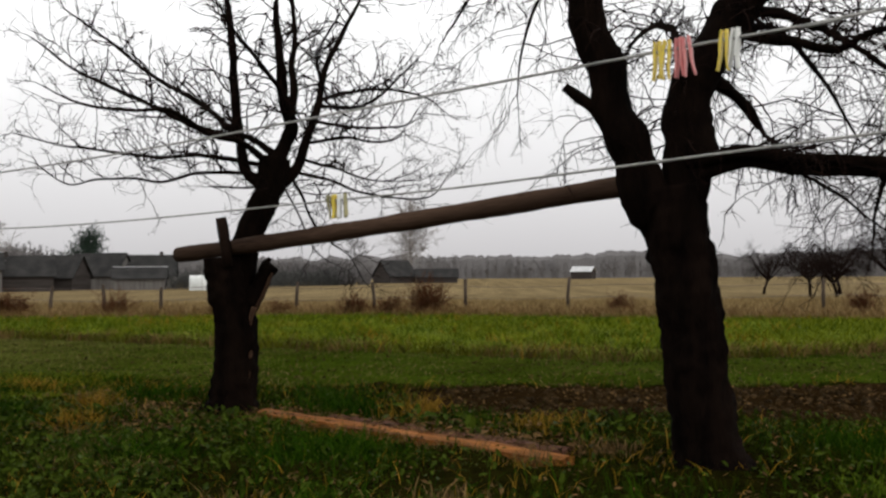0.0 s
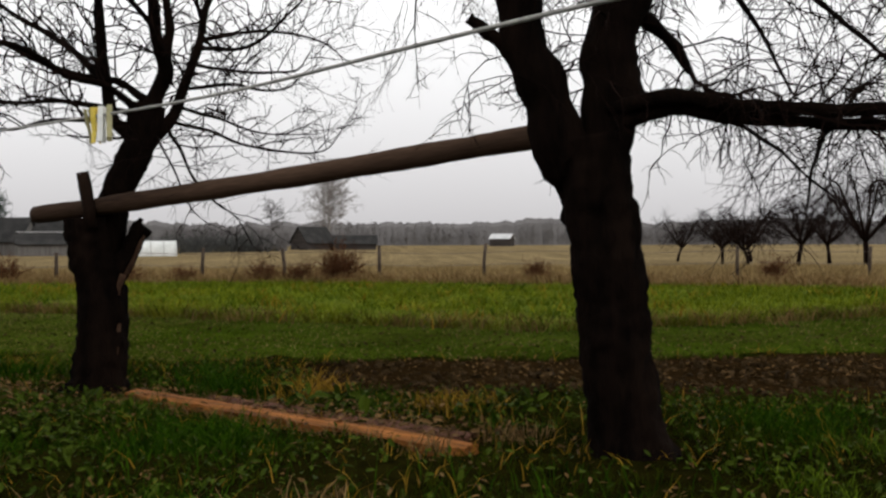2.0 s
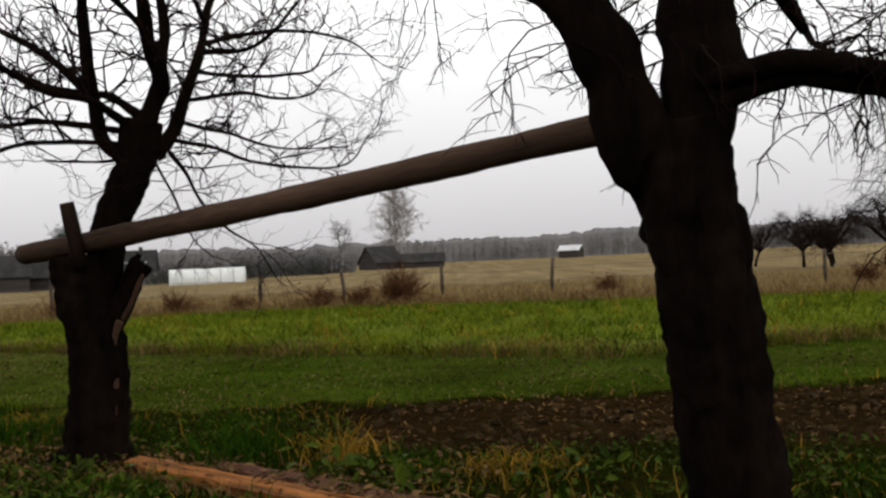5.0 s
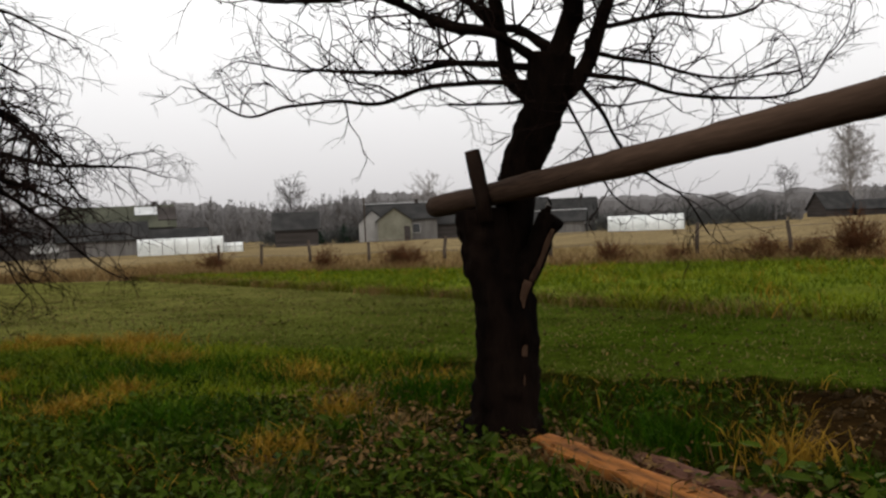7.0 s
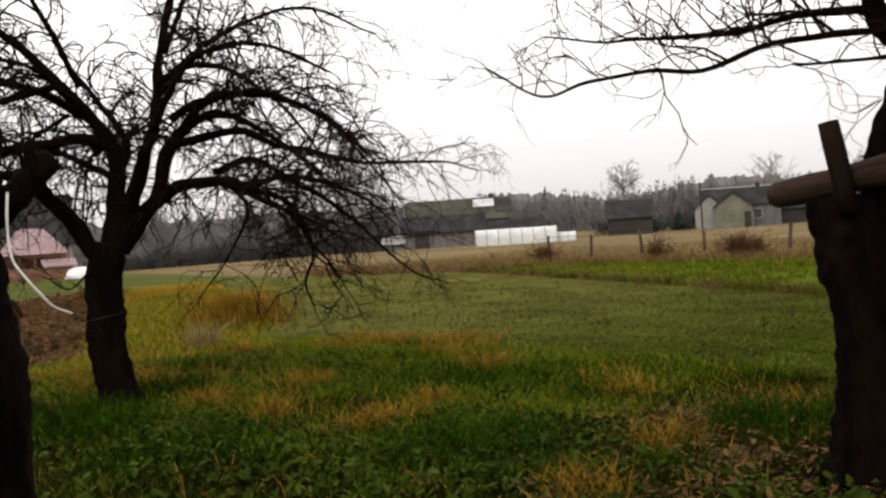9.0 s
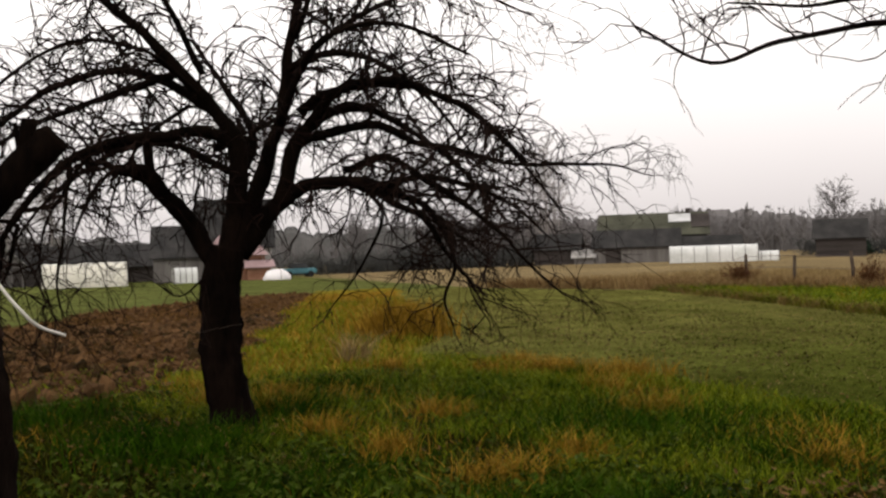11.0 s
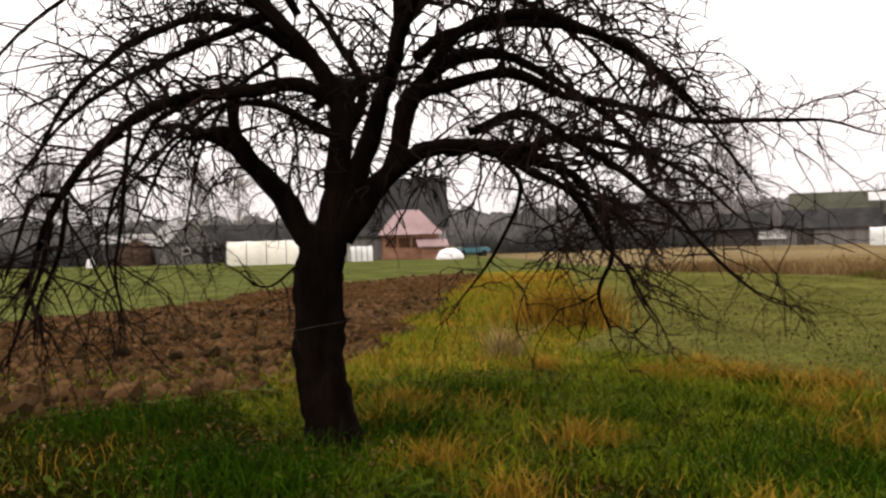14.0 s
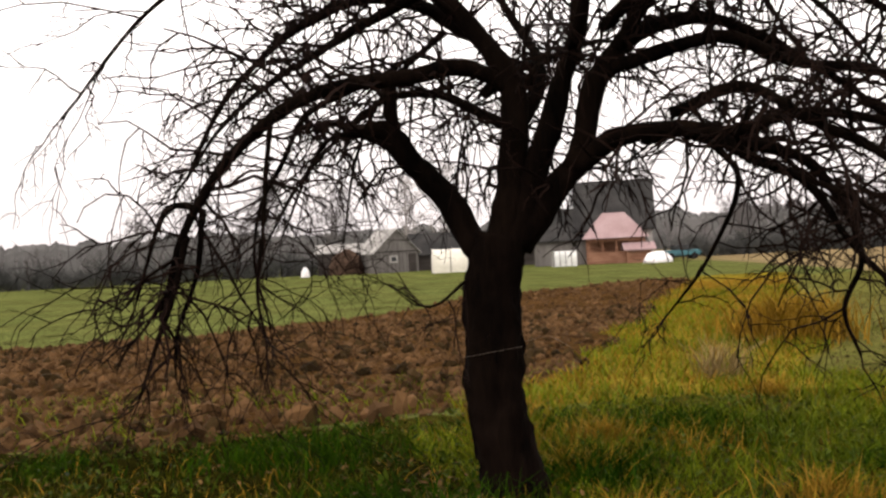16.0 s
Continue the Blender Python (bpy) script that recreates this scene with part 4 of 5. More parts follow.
g = np.concatenate([g + rng.normal(0, 1, g.shape) * (0.14, 0.05) for k in range(9)])
blades("stubble_rows", "dark stubble left in rows on the mown grass", g, 0.05, 0.008, DEEPGRASS, 0.9)
g = scatter(9000, -22, 9, 11.5, 25, ("mown",), 5.3)
blades("mown_stubble", "bleached stubble in the mown grass", g, 0.05, 0.005, STRAW, 1.0)
g = scatter(700, -30, 20, 14.5, 31, ("lush",), 0)
g = np.concatenate([g + rng.normal(0, 0.18, g.shape) for k in range(16)])
blades("dark_strip_tufts", "darker green tussocks in the tall strip", g, 0.26, 0.009, SOFTGREEN, 0.7)
g = scatter(90, -30, 20, 14.5, 31, ("lush",), 8.8)
g = np.concatenate([g + rng.normal(0, 0.22, g.shape) for k in range(22)])
blades("yellowed_strip_tufts", "yellowed tussocks in the tall strip", g, 0.3, 0.009, AMBER, 0.8)
bx = rng.uniform(-34, 24, 14000)
g = np.column_stack((bx, [dry_edge(x) + abs(rng.normal(0.2, 1.6)) for x in bx]))
blades("rust_meadow_edge", "rust-brown tall grass along the edge of the meadow", g, 0.42, 0.012, RUST, 0.7)
g = scatter(60000, -32, 16, 14, 31, ("lush",), 2.2)
blades("tall_green_strip", "tall bright green grass strip", g, 0.24, 0.011, LUSH, 0.7)
g = scatter(50000, -36, 30, 22, 48, ("dry",), 1.1)
blades("dry_meadow", "tall dry straw-coloured meadow grass", g, 0.36, 0.014, STRAW, 0.6)
g = scatter(6000, -34, -10, 8, 27, ("amber",), 0)
blades("amber_grass", "amber dead grass beside the ploughed land", g, 0.16, 0.009, AMBER, 0.9)
g = scatter(9000, -28, -10, 8, 24, ("amber",), 3.3)
blades("yellow_green_grass", "yellowing green grass beside the ploughed land", g, 0.15, 0.008, LUSH, 0.9)
g = np.column_stack((rng.normal(-15.8, 0.42, 1500), rng.normal(14.5, 0.35, 1500)))
blades("tall_dead_clump", "tall clump of dead orange grass", g, 0.6, 0.011, AMBER, 0.7)


bx = rng.uniform(-24, 12, 7000)
g = np.column_stack((bx, [bank(x) + rng.normal(0.05, 0.16) for x in bx]))
blades("bank_grass", "dark overhanging grass along the bank of the strip", g, 0.2, 0.008, GRASS, 0.9)
bx = rng.uniform(-24, 14, 150)
g = np.column_stack((bx, [bank(x) + rng.normal(0.15, 0.25) for x in bx]))
g = np.concatenate([g + rng.normal(0, 0.16, g.shape) for k in range(30)])
blades("bank_tussocks", "amber and dead tussocks along the bank of the strip", g, 0.24, 0.007, RUST, 0.9)


def tuft(x, y, n, h, material, label, spread=0.12, w=0.006):
    g = np.column_stack((rng.normal(x, spread, n), rng.normal(y, spread, n)))
    return blades("grass_tuft", label, g, h, w, material, 0.9)


for x, y, n, h, s in ((-12.5, 11.8, 170, 0.42, 0.13), (-8.7, 13.2, 420, 0.22, 0.3), (-9.6, 12.7, 160, 0.2, 0.2), (-5.2, 11.8, 160, 0.16, 0.25), (-0.2, 9.6, 140, 0.22, 0.14),
                      (0.95, 8.9, 220, 0.16, 0.2), (-6.9, 11.9, 150, 0.2, 0.2), (-3.6, 11.5, 120, 0.16, 0.25), (-8.9, 9.9, 120, 0.2, 0.2)):
    tuft(x, y, n, h, AMBER if x != -12.5 else STRAW, "pale tuft of long dead grass", s)
for x, y, n, h, s in ((-4.5, 9.2, 1300, 0.2, 0.35), (-6.2, 11.0, 1900, 0.18, 0.55), (-3.2, 10.9, 500, 0.22, 0.25), (-1.0, 9.75, 400, 0.26, 0.2), (-7.6, 7.9, 900, 0.22, 0.35), (-8.4, 9.1, 500, 0.22, 0.22),
                      (-9.6, 10.2, 700, 0.18, 0.3), (-6.0, 8.3, 900, 0.16, 0.5), (-9.8, 7.4, 900, 0.18, 0.4), (-5.3, 12.3, 900, 0.14, 0.5)):
    tuft(x, y, n, h, SOFTGREEN, "lush deep green tuft of soft grass", s)


def patches(name, label, count, each, spread, h, material, x0, x1, y0, y1, w=0.005):
    """Tussocks gathered into patches of their own colour."""
    c = scatter(count, x0, x1, y0, y1, ("near",), 0)
    g = np.concatenate([c + rng.normal(0, 1, c.shape) * spread * rng.uniform(0.5, 1.5, (len(c), 1)) for k in range(each)])
    g = np.array([q for q in g if not on_plank(*q)])
    return blades(name, label, g, h, w, material, 0.9)


patches("amber_patches", "patches of dead amber grass", 20, 230, 0.13, 0.2, AMBER, -11.5, -3.0, 8.4, 13.2)
patches("dead_patches", "small patches of dead grass by the forked tree", 20, 120, 0.13, 0.13, RUST, -6.5, 2.0, 5.0, 11.0)
patches("lush_patches", "lush dark green patches of soft grass", 40, 240, 0.2, 0.17, SOFTGREEN, -11.0, 4.0, 4.5, 13.0)
patches("bright_patches", "fresh green patches of grass", 26, 200, 0.2, 0.14, LUSH, -11.5, -4.5, 8.8, 13.2)
patches("fresh_patches", "fresh green grass in the shade of the trees", 16, 160, 0.16, 0.12, SHORT, -6.5, 5.0, 5.0, 10.0)


def leaves(name, label, spots, size, material, lift, flat=False):
    """Small bent leaves of four faces each."""
    verts, faces = [], []
    for x, y in spots:
        z = ground_z(x, y) + rng.uniform(0.01, lift)
        s = size * rng.uniform(0.5, 1.3)
        a = rng.uniform(0, 2 * math.pi)
        m = Matrix.LocRotScale((x, y, z), Euler((rng.normal(0, 0.3 if flat else 0.6), rng.normal(0, 0.3 if flat else 0.6), a)), (s, s, s))
        i = len(verts)
        for p in ((-1, 0, 0), (-0.3, 0.42, 0.12), (0.5, 0.38, 0.1), (1.05, 0, -0.1), (0.5, -0.38, 0.12), (-0.3, -0.42, 0.1), (0.1, 0, -0.04)):
            verts.append(tuple(m @ Vector(p)))
        for k in range(6):
            faces.append((i + k, i + (k + 1) % 6, i + 6))
    ob = raw(name, verts, faces, material)
    return tagged(ob, label, "leaves", kind="stuff")


leaves("ground_weeds", "low broad-leaved green weeds", scatter(15000, -11, 6, 3, 11.5, ("near",), 6.1), 0.03, WEED, 0.11)
mat_spots = np.array([q for q in scatter(14000, -7.4, -1.2, 4.0, 10.2, ("near",), 13.7)
                      if ((q[0] + 4.2) / 3.0) ** 2 + ((q[1] - 7.2) / 3.0) ** 2 < 1 + 0.6 * noise.noise(Vector((q[0] * 1.3, q[1] * 1.3, 21.0)))])
leaves("trodden_weeds", "thick mat of broad weeds round the forked tree", mat_spots, 0.036, WEED, 0.12)
leaves("leaf_litter", "scattered brown and pale fallen leaves", scatter(9000, -11, 8, 3, 12.2, NEAR, 11.3), 0.024, LITTER, 0.05, True)
leaves("meadow_crumbs", "dark crumbs and rotten leaves on the mown turf", scatter(3600, -24, 9, 11, 21, ("mown",), 3.9), 0.03, DAMPSOIL, 0.04, True)
leaves("meadow_litter", "fallen leaves on the mown turf", scatter(1300, -22, 9, 11, 20, ("mown", "soil"), 0), 0.022, LITTER, 0.03, True)
for x, y, n, s in ((-0.1, 9.15, 60, 0.24), (0.25, 8.6, 40, 0.2), (-2.1, 8.9, 40, 0.25), (-1.55, 8.85, 26, 0.12), (-3.3, 9.0, 50, 0.4), (1.3, 8.7, 30, 0.25)):
    leaves("weed_clump", "clump of broad green weeds by the planks", np.column_stack((rng.normal(x, s, n), rng.normal(y, s, n))), 0.055, WEED, 0.16)


for x, y, n, s in ((-2.9, 9.3, 900, 0.55), (-1.9, 9.2, 500, 0.4), (-7.9, 8.2, 500, 0.35), (0.2, 8.9, 500, 0.5), (-3.6, 10.4, 500, 0.5)):
    leaves("leaf_drift", "drift of brown fallen leaves in the grass", np.column_stack((rng.normal(x, s, n), rng.normal(y, s, n))), 0.03, LITTER, 0.09, True)


u = rng.uniform(0, 1, 420)
off = rng.normal(0.13, 0.09, 420)
leaves("plank_litter", "brown fallen leaves lying on and along the planks", np.column_stack((-1.68 + 2.66 * u + 0.65 * off, 9.62 - 2.29 * u + 0.76 * off)), 0.034, LITTER, 0.125, True)
u, off = rng.uniform(0, 1, 260), rng.normal(-0.2, 0.05, 260)
blades("plank_edge_grass", "bleached grass bent over the edge of the plank", np.column_stack((-1.68 + 2.66 * u + 0.65 * off, 9.62 - 2.29 * u + 0.76 * off)), 0.15, 0.005, RUST, 0.9)


def clods(name, label, spots, size, material):
    verts, faces = [], []
    ico = bmesh.new()
    bmesh.ops.create_icosphere(ico, subdivisions=1, radius=1.0)
    iv = [v.co.copy() for v in ico.verts]
    ifc = [[v.index for v in f.verts] for f in ico.faces]
    ico.free()
    for x, y in spots:
        s = size * (0.4 + 2.2 * dice.random() ** 4)
        m = Matrix.LocRotScale((x, y, ground_z(x, y) + s * 0.2), Euler(rng.uniform(0, 6, 3)), (s * rng.uniform(0.7, 1.6), s, s * rng.uniform(0.5, 0.9)))
        i = len(verts)
        verts.extend(tuple(m @ (v * (1 + dice.uniform(-0.3, 0.3)))) for v in iv)
        faces.extend(tuple(i + k for k in f) for f in ifc)
    ob = raw(name, verts, faces, material)
    return tagged(ob, label, "soil", kind="stuff")


clods("plough_clods", "brown turned clods of the ploughed strip", scatter(17000, -24, -10.4, 1, 16, ("plough",), 2.7), 0.031, CLOD)
clods("furrow_lumps", "large dark lumps thrown up in the ploughed strip", scatter(1700, -24, -10.4, 1, 16, ("plough",), 9.1), 0.045, DAMPSOIL)
blades("plough_weeds", "green weeds coming up in the ploughed strip", scatter(1500, -14.5, -10.6, 2, 11, ("plough",), 4.7), 0.12, 0.008, LUSH, 0.9)
clods("far_plough_clods", "brown turned clods further along the ploughed strip", scatter(3500, -39, -18, 5, 23, ("plough",), 0), 0.034, CLOD)
clods("dug_edge_lumps", "big dark lumps along the dug edge", np.column_stack((rng.normal(-11.7, 0.5, 260), rng.uniform(2.0, 9.0, 260))), 0.055, CLOD)
clods("bare_soil_crumbs", "dark crumbs of bare soil", scatter(2500, -0.6, 9, 9, 12, ("soil",), 0), 0.02, DAMPSOIL)

# ---- fence and bushes of the dry meadow ----
FENCE_Y = 33.0
fence = thing("wire_fence", -3, FENCE_Y, ground_z(-3, FENCE_Y), 0, "old wire fence on grey wooden posts in the dry grass", "fence")
heights = (1.05, 1.0, 1.1, 0.95, 1.05, 1.1, 1.0, 1.15, 1.12, 1.2, 1.25, 1.1, 1.15, 1.1)
for i, x in enumerate((-23.6, -21.6, -19.4, -16.9, -13.9, -12.05, -10.1, -5.46, -2.81, 0.31, 3.8, 7.6, 12.4, 17.0)):
    acc = ([], [])
    h = heights[i]
    tube(acc, [(x + 3, 0, -0.2), (x + 3 + 0.02 * math.sin(i), 0, h * 0.5), (x + 3 + 0.06 * math.sin(i * 2.1), 0, h)], [0.062, 0.06, 0.055], 8, 0.08)
    raw("post", acc[0], acc[1], POSTWOOD, fence, True)
for z in (0.55, 0.95):
    acc = ([], [])
    xs = np.linspace(-21, 20, 60)
    tube(acc, [(x, 0.05, z + 0.04 * math.sin(x * 0.9)) for x in xs], [0.008] * 60, 4)
    raw("wire", acc[0], acc[1], WIRE, fence)


def bush(name, x, y, h, spread, n, material, label):
    root = thing(name, x, y, ground_z(x, y), 0, label, "bush")
    acc = ([], [])
    for k in range(n):
        a = rng.uniform(0, 2 * math.pi)
        w = unit(np.array((math.cos(a) * spread, math.sin(a) * spread, 1.0)))
        twig(acc, np.array((rng.normal(0, 0.12 * spread * h), rng.normal(0, 0.12 * spread * h), 0)), w, h * rng.uniform(0.6, 1.0), 0.012, 2, -0.02, 5, 0.2)
    crown = raw("crown", acc[0], acc[1], material, root)
    crown["kind"] = "stuff"
    return root


bush("dry_bush", -0.93, 30.7, 1.2, 0.5, 80, BUSHTWIG, "round rust-brown bush in the dry grass")
for x, y, h in ((-3.2, 30.7, 0.55), (-2.2, 30.8, 0.5), (-7.4, 30.6, 0.6), (-5.6, 30.9, 0.45), (-11.0, 31.2, 0.65), (-14.3, 31.3, 0.6), (-14.9, 31.4, 0.65), (-17.6, 31.3, 0.6), (-22.6, 31.5, 0.6),
                (5.2, 31.2, 0.5), (12.8, 30.8, 0.6)):
    bush("dry_bush", x, y, h * 1.4, 0.6, 44, BUSHTWIG, "low rust-brown bush at the edge of the meadow")


# ---- houses, sheds and greenhouses of the village ----
def gable_house(name, x, y, rz, L, W, wall_h, ridge_h, wall, roof, label, over=0.35, openings=(), chimney=None, cap=None, low=-0.9):
    """Ridge along local x; openings: (x, z, w, h, kind) on the front (local -y)."""
    root = thing(name, x, y, ground_z(x, y), rz, label, "building", "village buildings")
    bm = bmesh.new()
    sec = [(-W / 2, low), (W / 2, low), (W / 2, wall_h), (0, ridge_h), (-W / 2, wall_h)]
    a = [bm.verts.new((-L / 2, py, pz)) for py, pz in sec]
    b = [bm.verts.new((L / 2, py, pz)) for py, pz in sec]
    bm.faces.new(a[::-1])
    bm.faces.new(b)
    for i in range(5):
        if i not in (2, 3):
            bm.faces.new((a[i], a[(i + 1) % 5], b[(i + 1) % 5], b[i]))
    part("wall", bm, wall, root)
    slope = (ridge_h - wall_h) / (W / 2)
    for s in (-1, 1):
        bm = bmesh.new()
        e = W / 2 + over
        ze = ridge_h - slope * e
        q = [(0, ridge_h + 0.02), (s * e, ze + 0.02), (s * e, ze + 0.14), (0, ridge_h + 0.14)]
        va = [bm.verts.new((-L / 2 - over, py, pz)) for py, pz in q]
        vb = [bm.verts.new((L / 2 + over, py, pz)) for py, pz in q]
        bm.faces.new(va)
        bm.faces.new(vb[::-1])
        for i in range(4):
            bm.faces.new((va[i], vb[i], vb[(i + 1) % 4], va[(i + 1) % 4]))
        bmesh.ops.recalc_face_normals(bm, faces=bm.faces[:])
        part("roof", bm, roof, root)
    if cap:
        boxpart("ridge_cap", (-L / 2 - over, L / 2 + over, -0.22, 0.22, ridge_h + 0.1, ridge_h + 0.2), cap, root, "pale metal ridge")
    if chimney is not None:
        boxpart("chimney", (chimney - 0.25, chimney + 0.25, -0.25, 0.25, ridge_h - 0.4, ridge_h + 0.6), DARKWALL, root, "brick chimney")
    for ox, oz, w, h, kind in openings:
        y0 = -W / 2
        f = boxpart(kind, (ox - w / 2 - 0.08, ox + w / 2 + 0.08, y0 - 0.05, y0 + 0.02, oz - 0.08, oz + h + 0.08), PALEWALL if kind == "window" else DARKWALL, root)
        boxpart("pane" if kind == "window" else "door_leaf", (ox - w / 2, ox + w / 2, y0 - 0.06, y0 - 0.04, oz, oz + h), GLASSDARK if kind == "window" else DARKWALL, f)
    return root


def tunnel(name, x, y, rz, L, W, h, material, label, hoops=6, flat=0.55):
    """A film greenhouse, long along local x."""
    root = thing(name, x, y, ground_z(x, y), rz, label, "greenhouse", "greenhouses")
    n = 14
    prof = [(-W / 2 * math.copysign(abs(math.cos(math.pi * i / n)) ** flat, math.cos(math.pi * i / n)), h * math.sin(math.pi * i / n) ** flat) for i in range(n + 1)]
    verts, faces = [], []
    m = 3 * hoops
    for k in range(m + 1):
        sag = 0.03 * math.sin(k * math.pi * hoops / m) ** 2
        for py, pz in prof:
            verts.append((-L / 2 + L * k / m, py * (1 - sag), max(pz * (1 - sag), -0.3) if 0 < pz else -0.3))
    for k in range(m):
        for i in range(n):
            a = k * (n + 1) + i
            faces.append((a, a + 1, a + n + 2, a + n + 1))
    faces.append(tuple(range(n + 1)))
    faces.append(tuple(range(m * (n + 1) + n, m * (n + 1) - 1, -1)))
    raw("film_cover", verts, faces, material, root, True)
    for k in range(hoops + 1):
        acc = ([], [])
        tube(acc, [(-L / 2 + L * k / hoops, py * 1.01, pz * 1.01) for py, pz in prof], [0.03] * (n + 1), 5)
        raw("hoop", acc[0], acc[1], GREYWALL, root)
    boxpart("door", (-L / 2 - 0.05, -L / 2 - 0.01, -0.4, 0.4, -0.2, h * 0.8), PALEWALL, root)
    return root


def heading(x0, y0, x1, y1):
    return math.degrees(math.atan2(y1 - y0, x1 - x0))


gable_house("farmhouse", -62.5, 118.2, heading(-65.9, 114.7, -59.5, 118.3), 9.5, 6, 2.9, 4.9, GREYWALL, ROOFDARK, "grey wooden farmhouse with a pale-edged dark roof", chimney=2.2, cap=ROOFPALE,
            openings=((-3.2, 1.0, 0.9, 1.1, "window"), (-0.8, 0.2, 1.0, 2.0, "door"), (2.0, 1.0, 0.9, 1.1, "window")))
wing = gable_house("house_wing", -61.1, 113.9, heading(-65.9, 114.7, -59.5, 118.3) + 90, 4.2, 4.4, 2.7, 4.3, OLIVEWALL, ROOFDARK, "olive-grey rendered wing of the farmhouse", 0.3)
boxpart("door", (-2.16, -2.08, -2.0, -1.2, 0.0, 1.9), DARKWALL, wing)
gable_house("porch_shed", -64.6, 114.2, heading(-65.9, 114.7, -59.5, 118.3) + 90, 3.4, 3.6, 2.5, 4.1, PALEWALL, ROOFDARK, "pale gabled porch of the farmhouse", 0.25)
gable_house("barn", -57.0, 122.6, heading(-60.4, 120.1, -54.8, 122.9), 8, 6, 2.1, 4.5, DARKWALL, ROOFDARK, "dark barn with a low roof", chimney=-1.5)
gable_house("cottage", -61.5, 127.0, 5, 6.0, 5.5, 2.0, 4.6, GREYWALL, ROOFDARK, "low grey cottage behind the barn")
gable_house("cottage", -55.2, 130.5, -4, 6.6, 5.5, 1.9, 4.7, DARKWALL, ROOFDARK, "low dark cottage with a pale gable")
gable_house("cottage", -53.2, 140.6, -6, 7.6, 6, 2.1, 5.2, GREYWALL, ROOFDARK, "low dark-roofed cottage with a grey gable", cap=None)
gable_house("cottage", -46.5, 143.0, 14, 7.0, 6, 2.1, 4.9, GREYWALL, ROOFDARK, "grey cottage with a pale ridge and a chimney", chimney=1.5, cap=ROOFPALE, openings=((-1, 0.9, 0.9, 0.9, "window"), (1.5, 0.9, 0.9, 0.9, "window")))
gable_house("long_shed", -44.0, 131.0, 15, 6.5, 5, 1.6, 3.0, GREYWALL, ROOFDARK, "low grey shed beside the greenhouse", cap=ROOFPALE)
tunnel("greenhouse", -30.4, 124.1, heading(-34.9, 122.9, -25.8, 125.3), 9.4, 4.2, 1.95, FILM, "white film greenhouse with a domed roof in the meadow", 6, 0.75)
gable_house("hay_hut", -14.2, 202.5, 38, 6.6, 6.4, 1.6, 4.7, DARKWALL, ROOFDARK, "dark old hut on the far meadow")
gable_house("hay_hut", -5.3, 203.0, 3, 8.6, 5, 1.3, 2.9, DARKWALL, ROOFDARK, "low dark hut beside the older hut")
gable_house("white_shed", 38, 301, -25, 6.5, 5, 2.4, 3.8, DARKWALL, ROOFPALE, "far shed with a pale sheet roof")
brz = heading(-87.1, 84.5, -78.8, 92.8)
barn = gable_house("great_barn", -86.4, 90.6, brz, 12.5, 8, 3.2, 5.7, DARKWALL, ROOFMOSS, "big old barn with a mossy patched roof", chimney=4.2)
patch = boxpart("roof_patch", (-1.3, 1.3, -0.9, 0.9, 0.0, 0.06), ROOFPALE, barn, "pale patch of new sheet")
patch.matrix_basis = pose(3.2, -1.25, 5.12, 32, 0, 0)
patch = boxpart("roof_patch", (-1.1, 1.1, -1.5, 1.5, 0.0, 0.06), DARKWALL, barn, "dark tarred patch at the end of the roof")
patch.matrix_basis = pose(5.6, -1.9, 4.72, 32, 0, 0)
gable_house("long_barn", -83.0, 84.6, brz, 9.5, 5.5, 1.9, 3.7, GREYWALL, ROOFDARK, "long low grey plank barn with a dark sagging roof", openings=((-2.6, -0.4, 1.6, 2.0, "door"),))
gable_house("lean_to_barn", -77.0, 90.2, brz, 6.5, 4.5, 1.4, 2.7, GREYWALL, ROOFDARK, "low lean-to with a broken dark roof beside the long barn")
gable_house("small_barn", -89.6, 78.2, brz, 5.2, 4.5, 1.9, 3.5, DARKWALL, ROOFDARK, "small dark barn with a crooked roof beside the long barn", openings=((0.6, -0.3, 1.4, 1.7, "door"),))
tunnel("greenhouse", -70.0, 82.9, heading(-73.2, 80, -66.8, 86), 8.8, 3.6, 1.75, FILM, "long white greenhouse of clear film beside the barn", 7, 0.45)
tunnel("cold_frame", -66.2, 86.4, heading(-73.2, 80, -66.8, 86), 2.6, 2.2, 1.0, FILM, "small low greenhouse of white film", 3, 0.5)
gable_house("cottage", -68.6, 102.3, heading(-70.5, 100.6, -66.3, 103.6), 5.2, 5, 2.2, 4.1, DARKWALL, ROOFDARK, "small dark cottage under a bare tree", openings=((-0.8, 0.2, 0.9, 1.8, "door"),))
gable_house("small_hut", -85.8, 79.0, brz, 2.2, 2, 0.9, 1.6, GREYWALL, ROOFWORN, "small pale hut by the barn")
hut = gable_house("garden_hut", -96.9, 17.3, 16, 5.0, 4.5, 2.0, 4.1, GREYWALL, ROOFWORN, "grey plank garden hut with a pale worn roof", 0.25)
sill = boxpart("window", (2.5, 2.56, -0.75, 0.05, 0.95, 1.65), PALEWALL, hut, "small pale-framed window")
boxpart("pane", (2.56, 2.575, -0.6, -0.1, 1.08, 1.52), GLASSDARK, sill)
boxpart("door", (2.5, 2.56, 1.2, 2.0, 0.0, 1.75), DARKWALL, hut, "dark open doorway")
boxpart("gable_band", (2.5, 2.56, -2.2, 2.2, 1.98, 2.08), DARKWALL, hut)
for k in range(11):
    boxpart("plank", (2.5, 2.53, -2.2 + k * 0.4, -2.17 + k * 0.4, -0.4, 2.0), DARKWALL, hut)
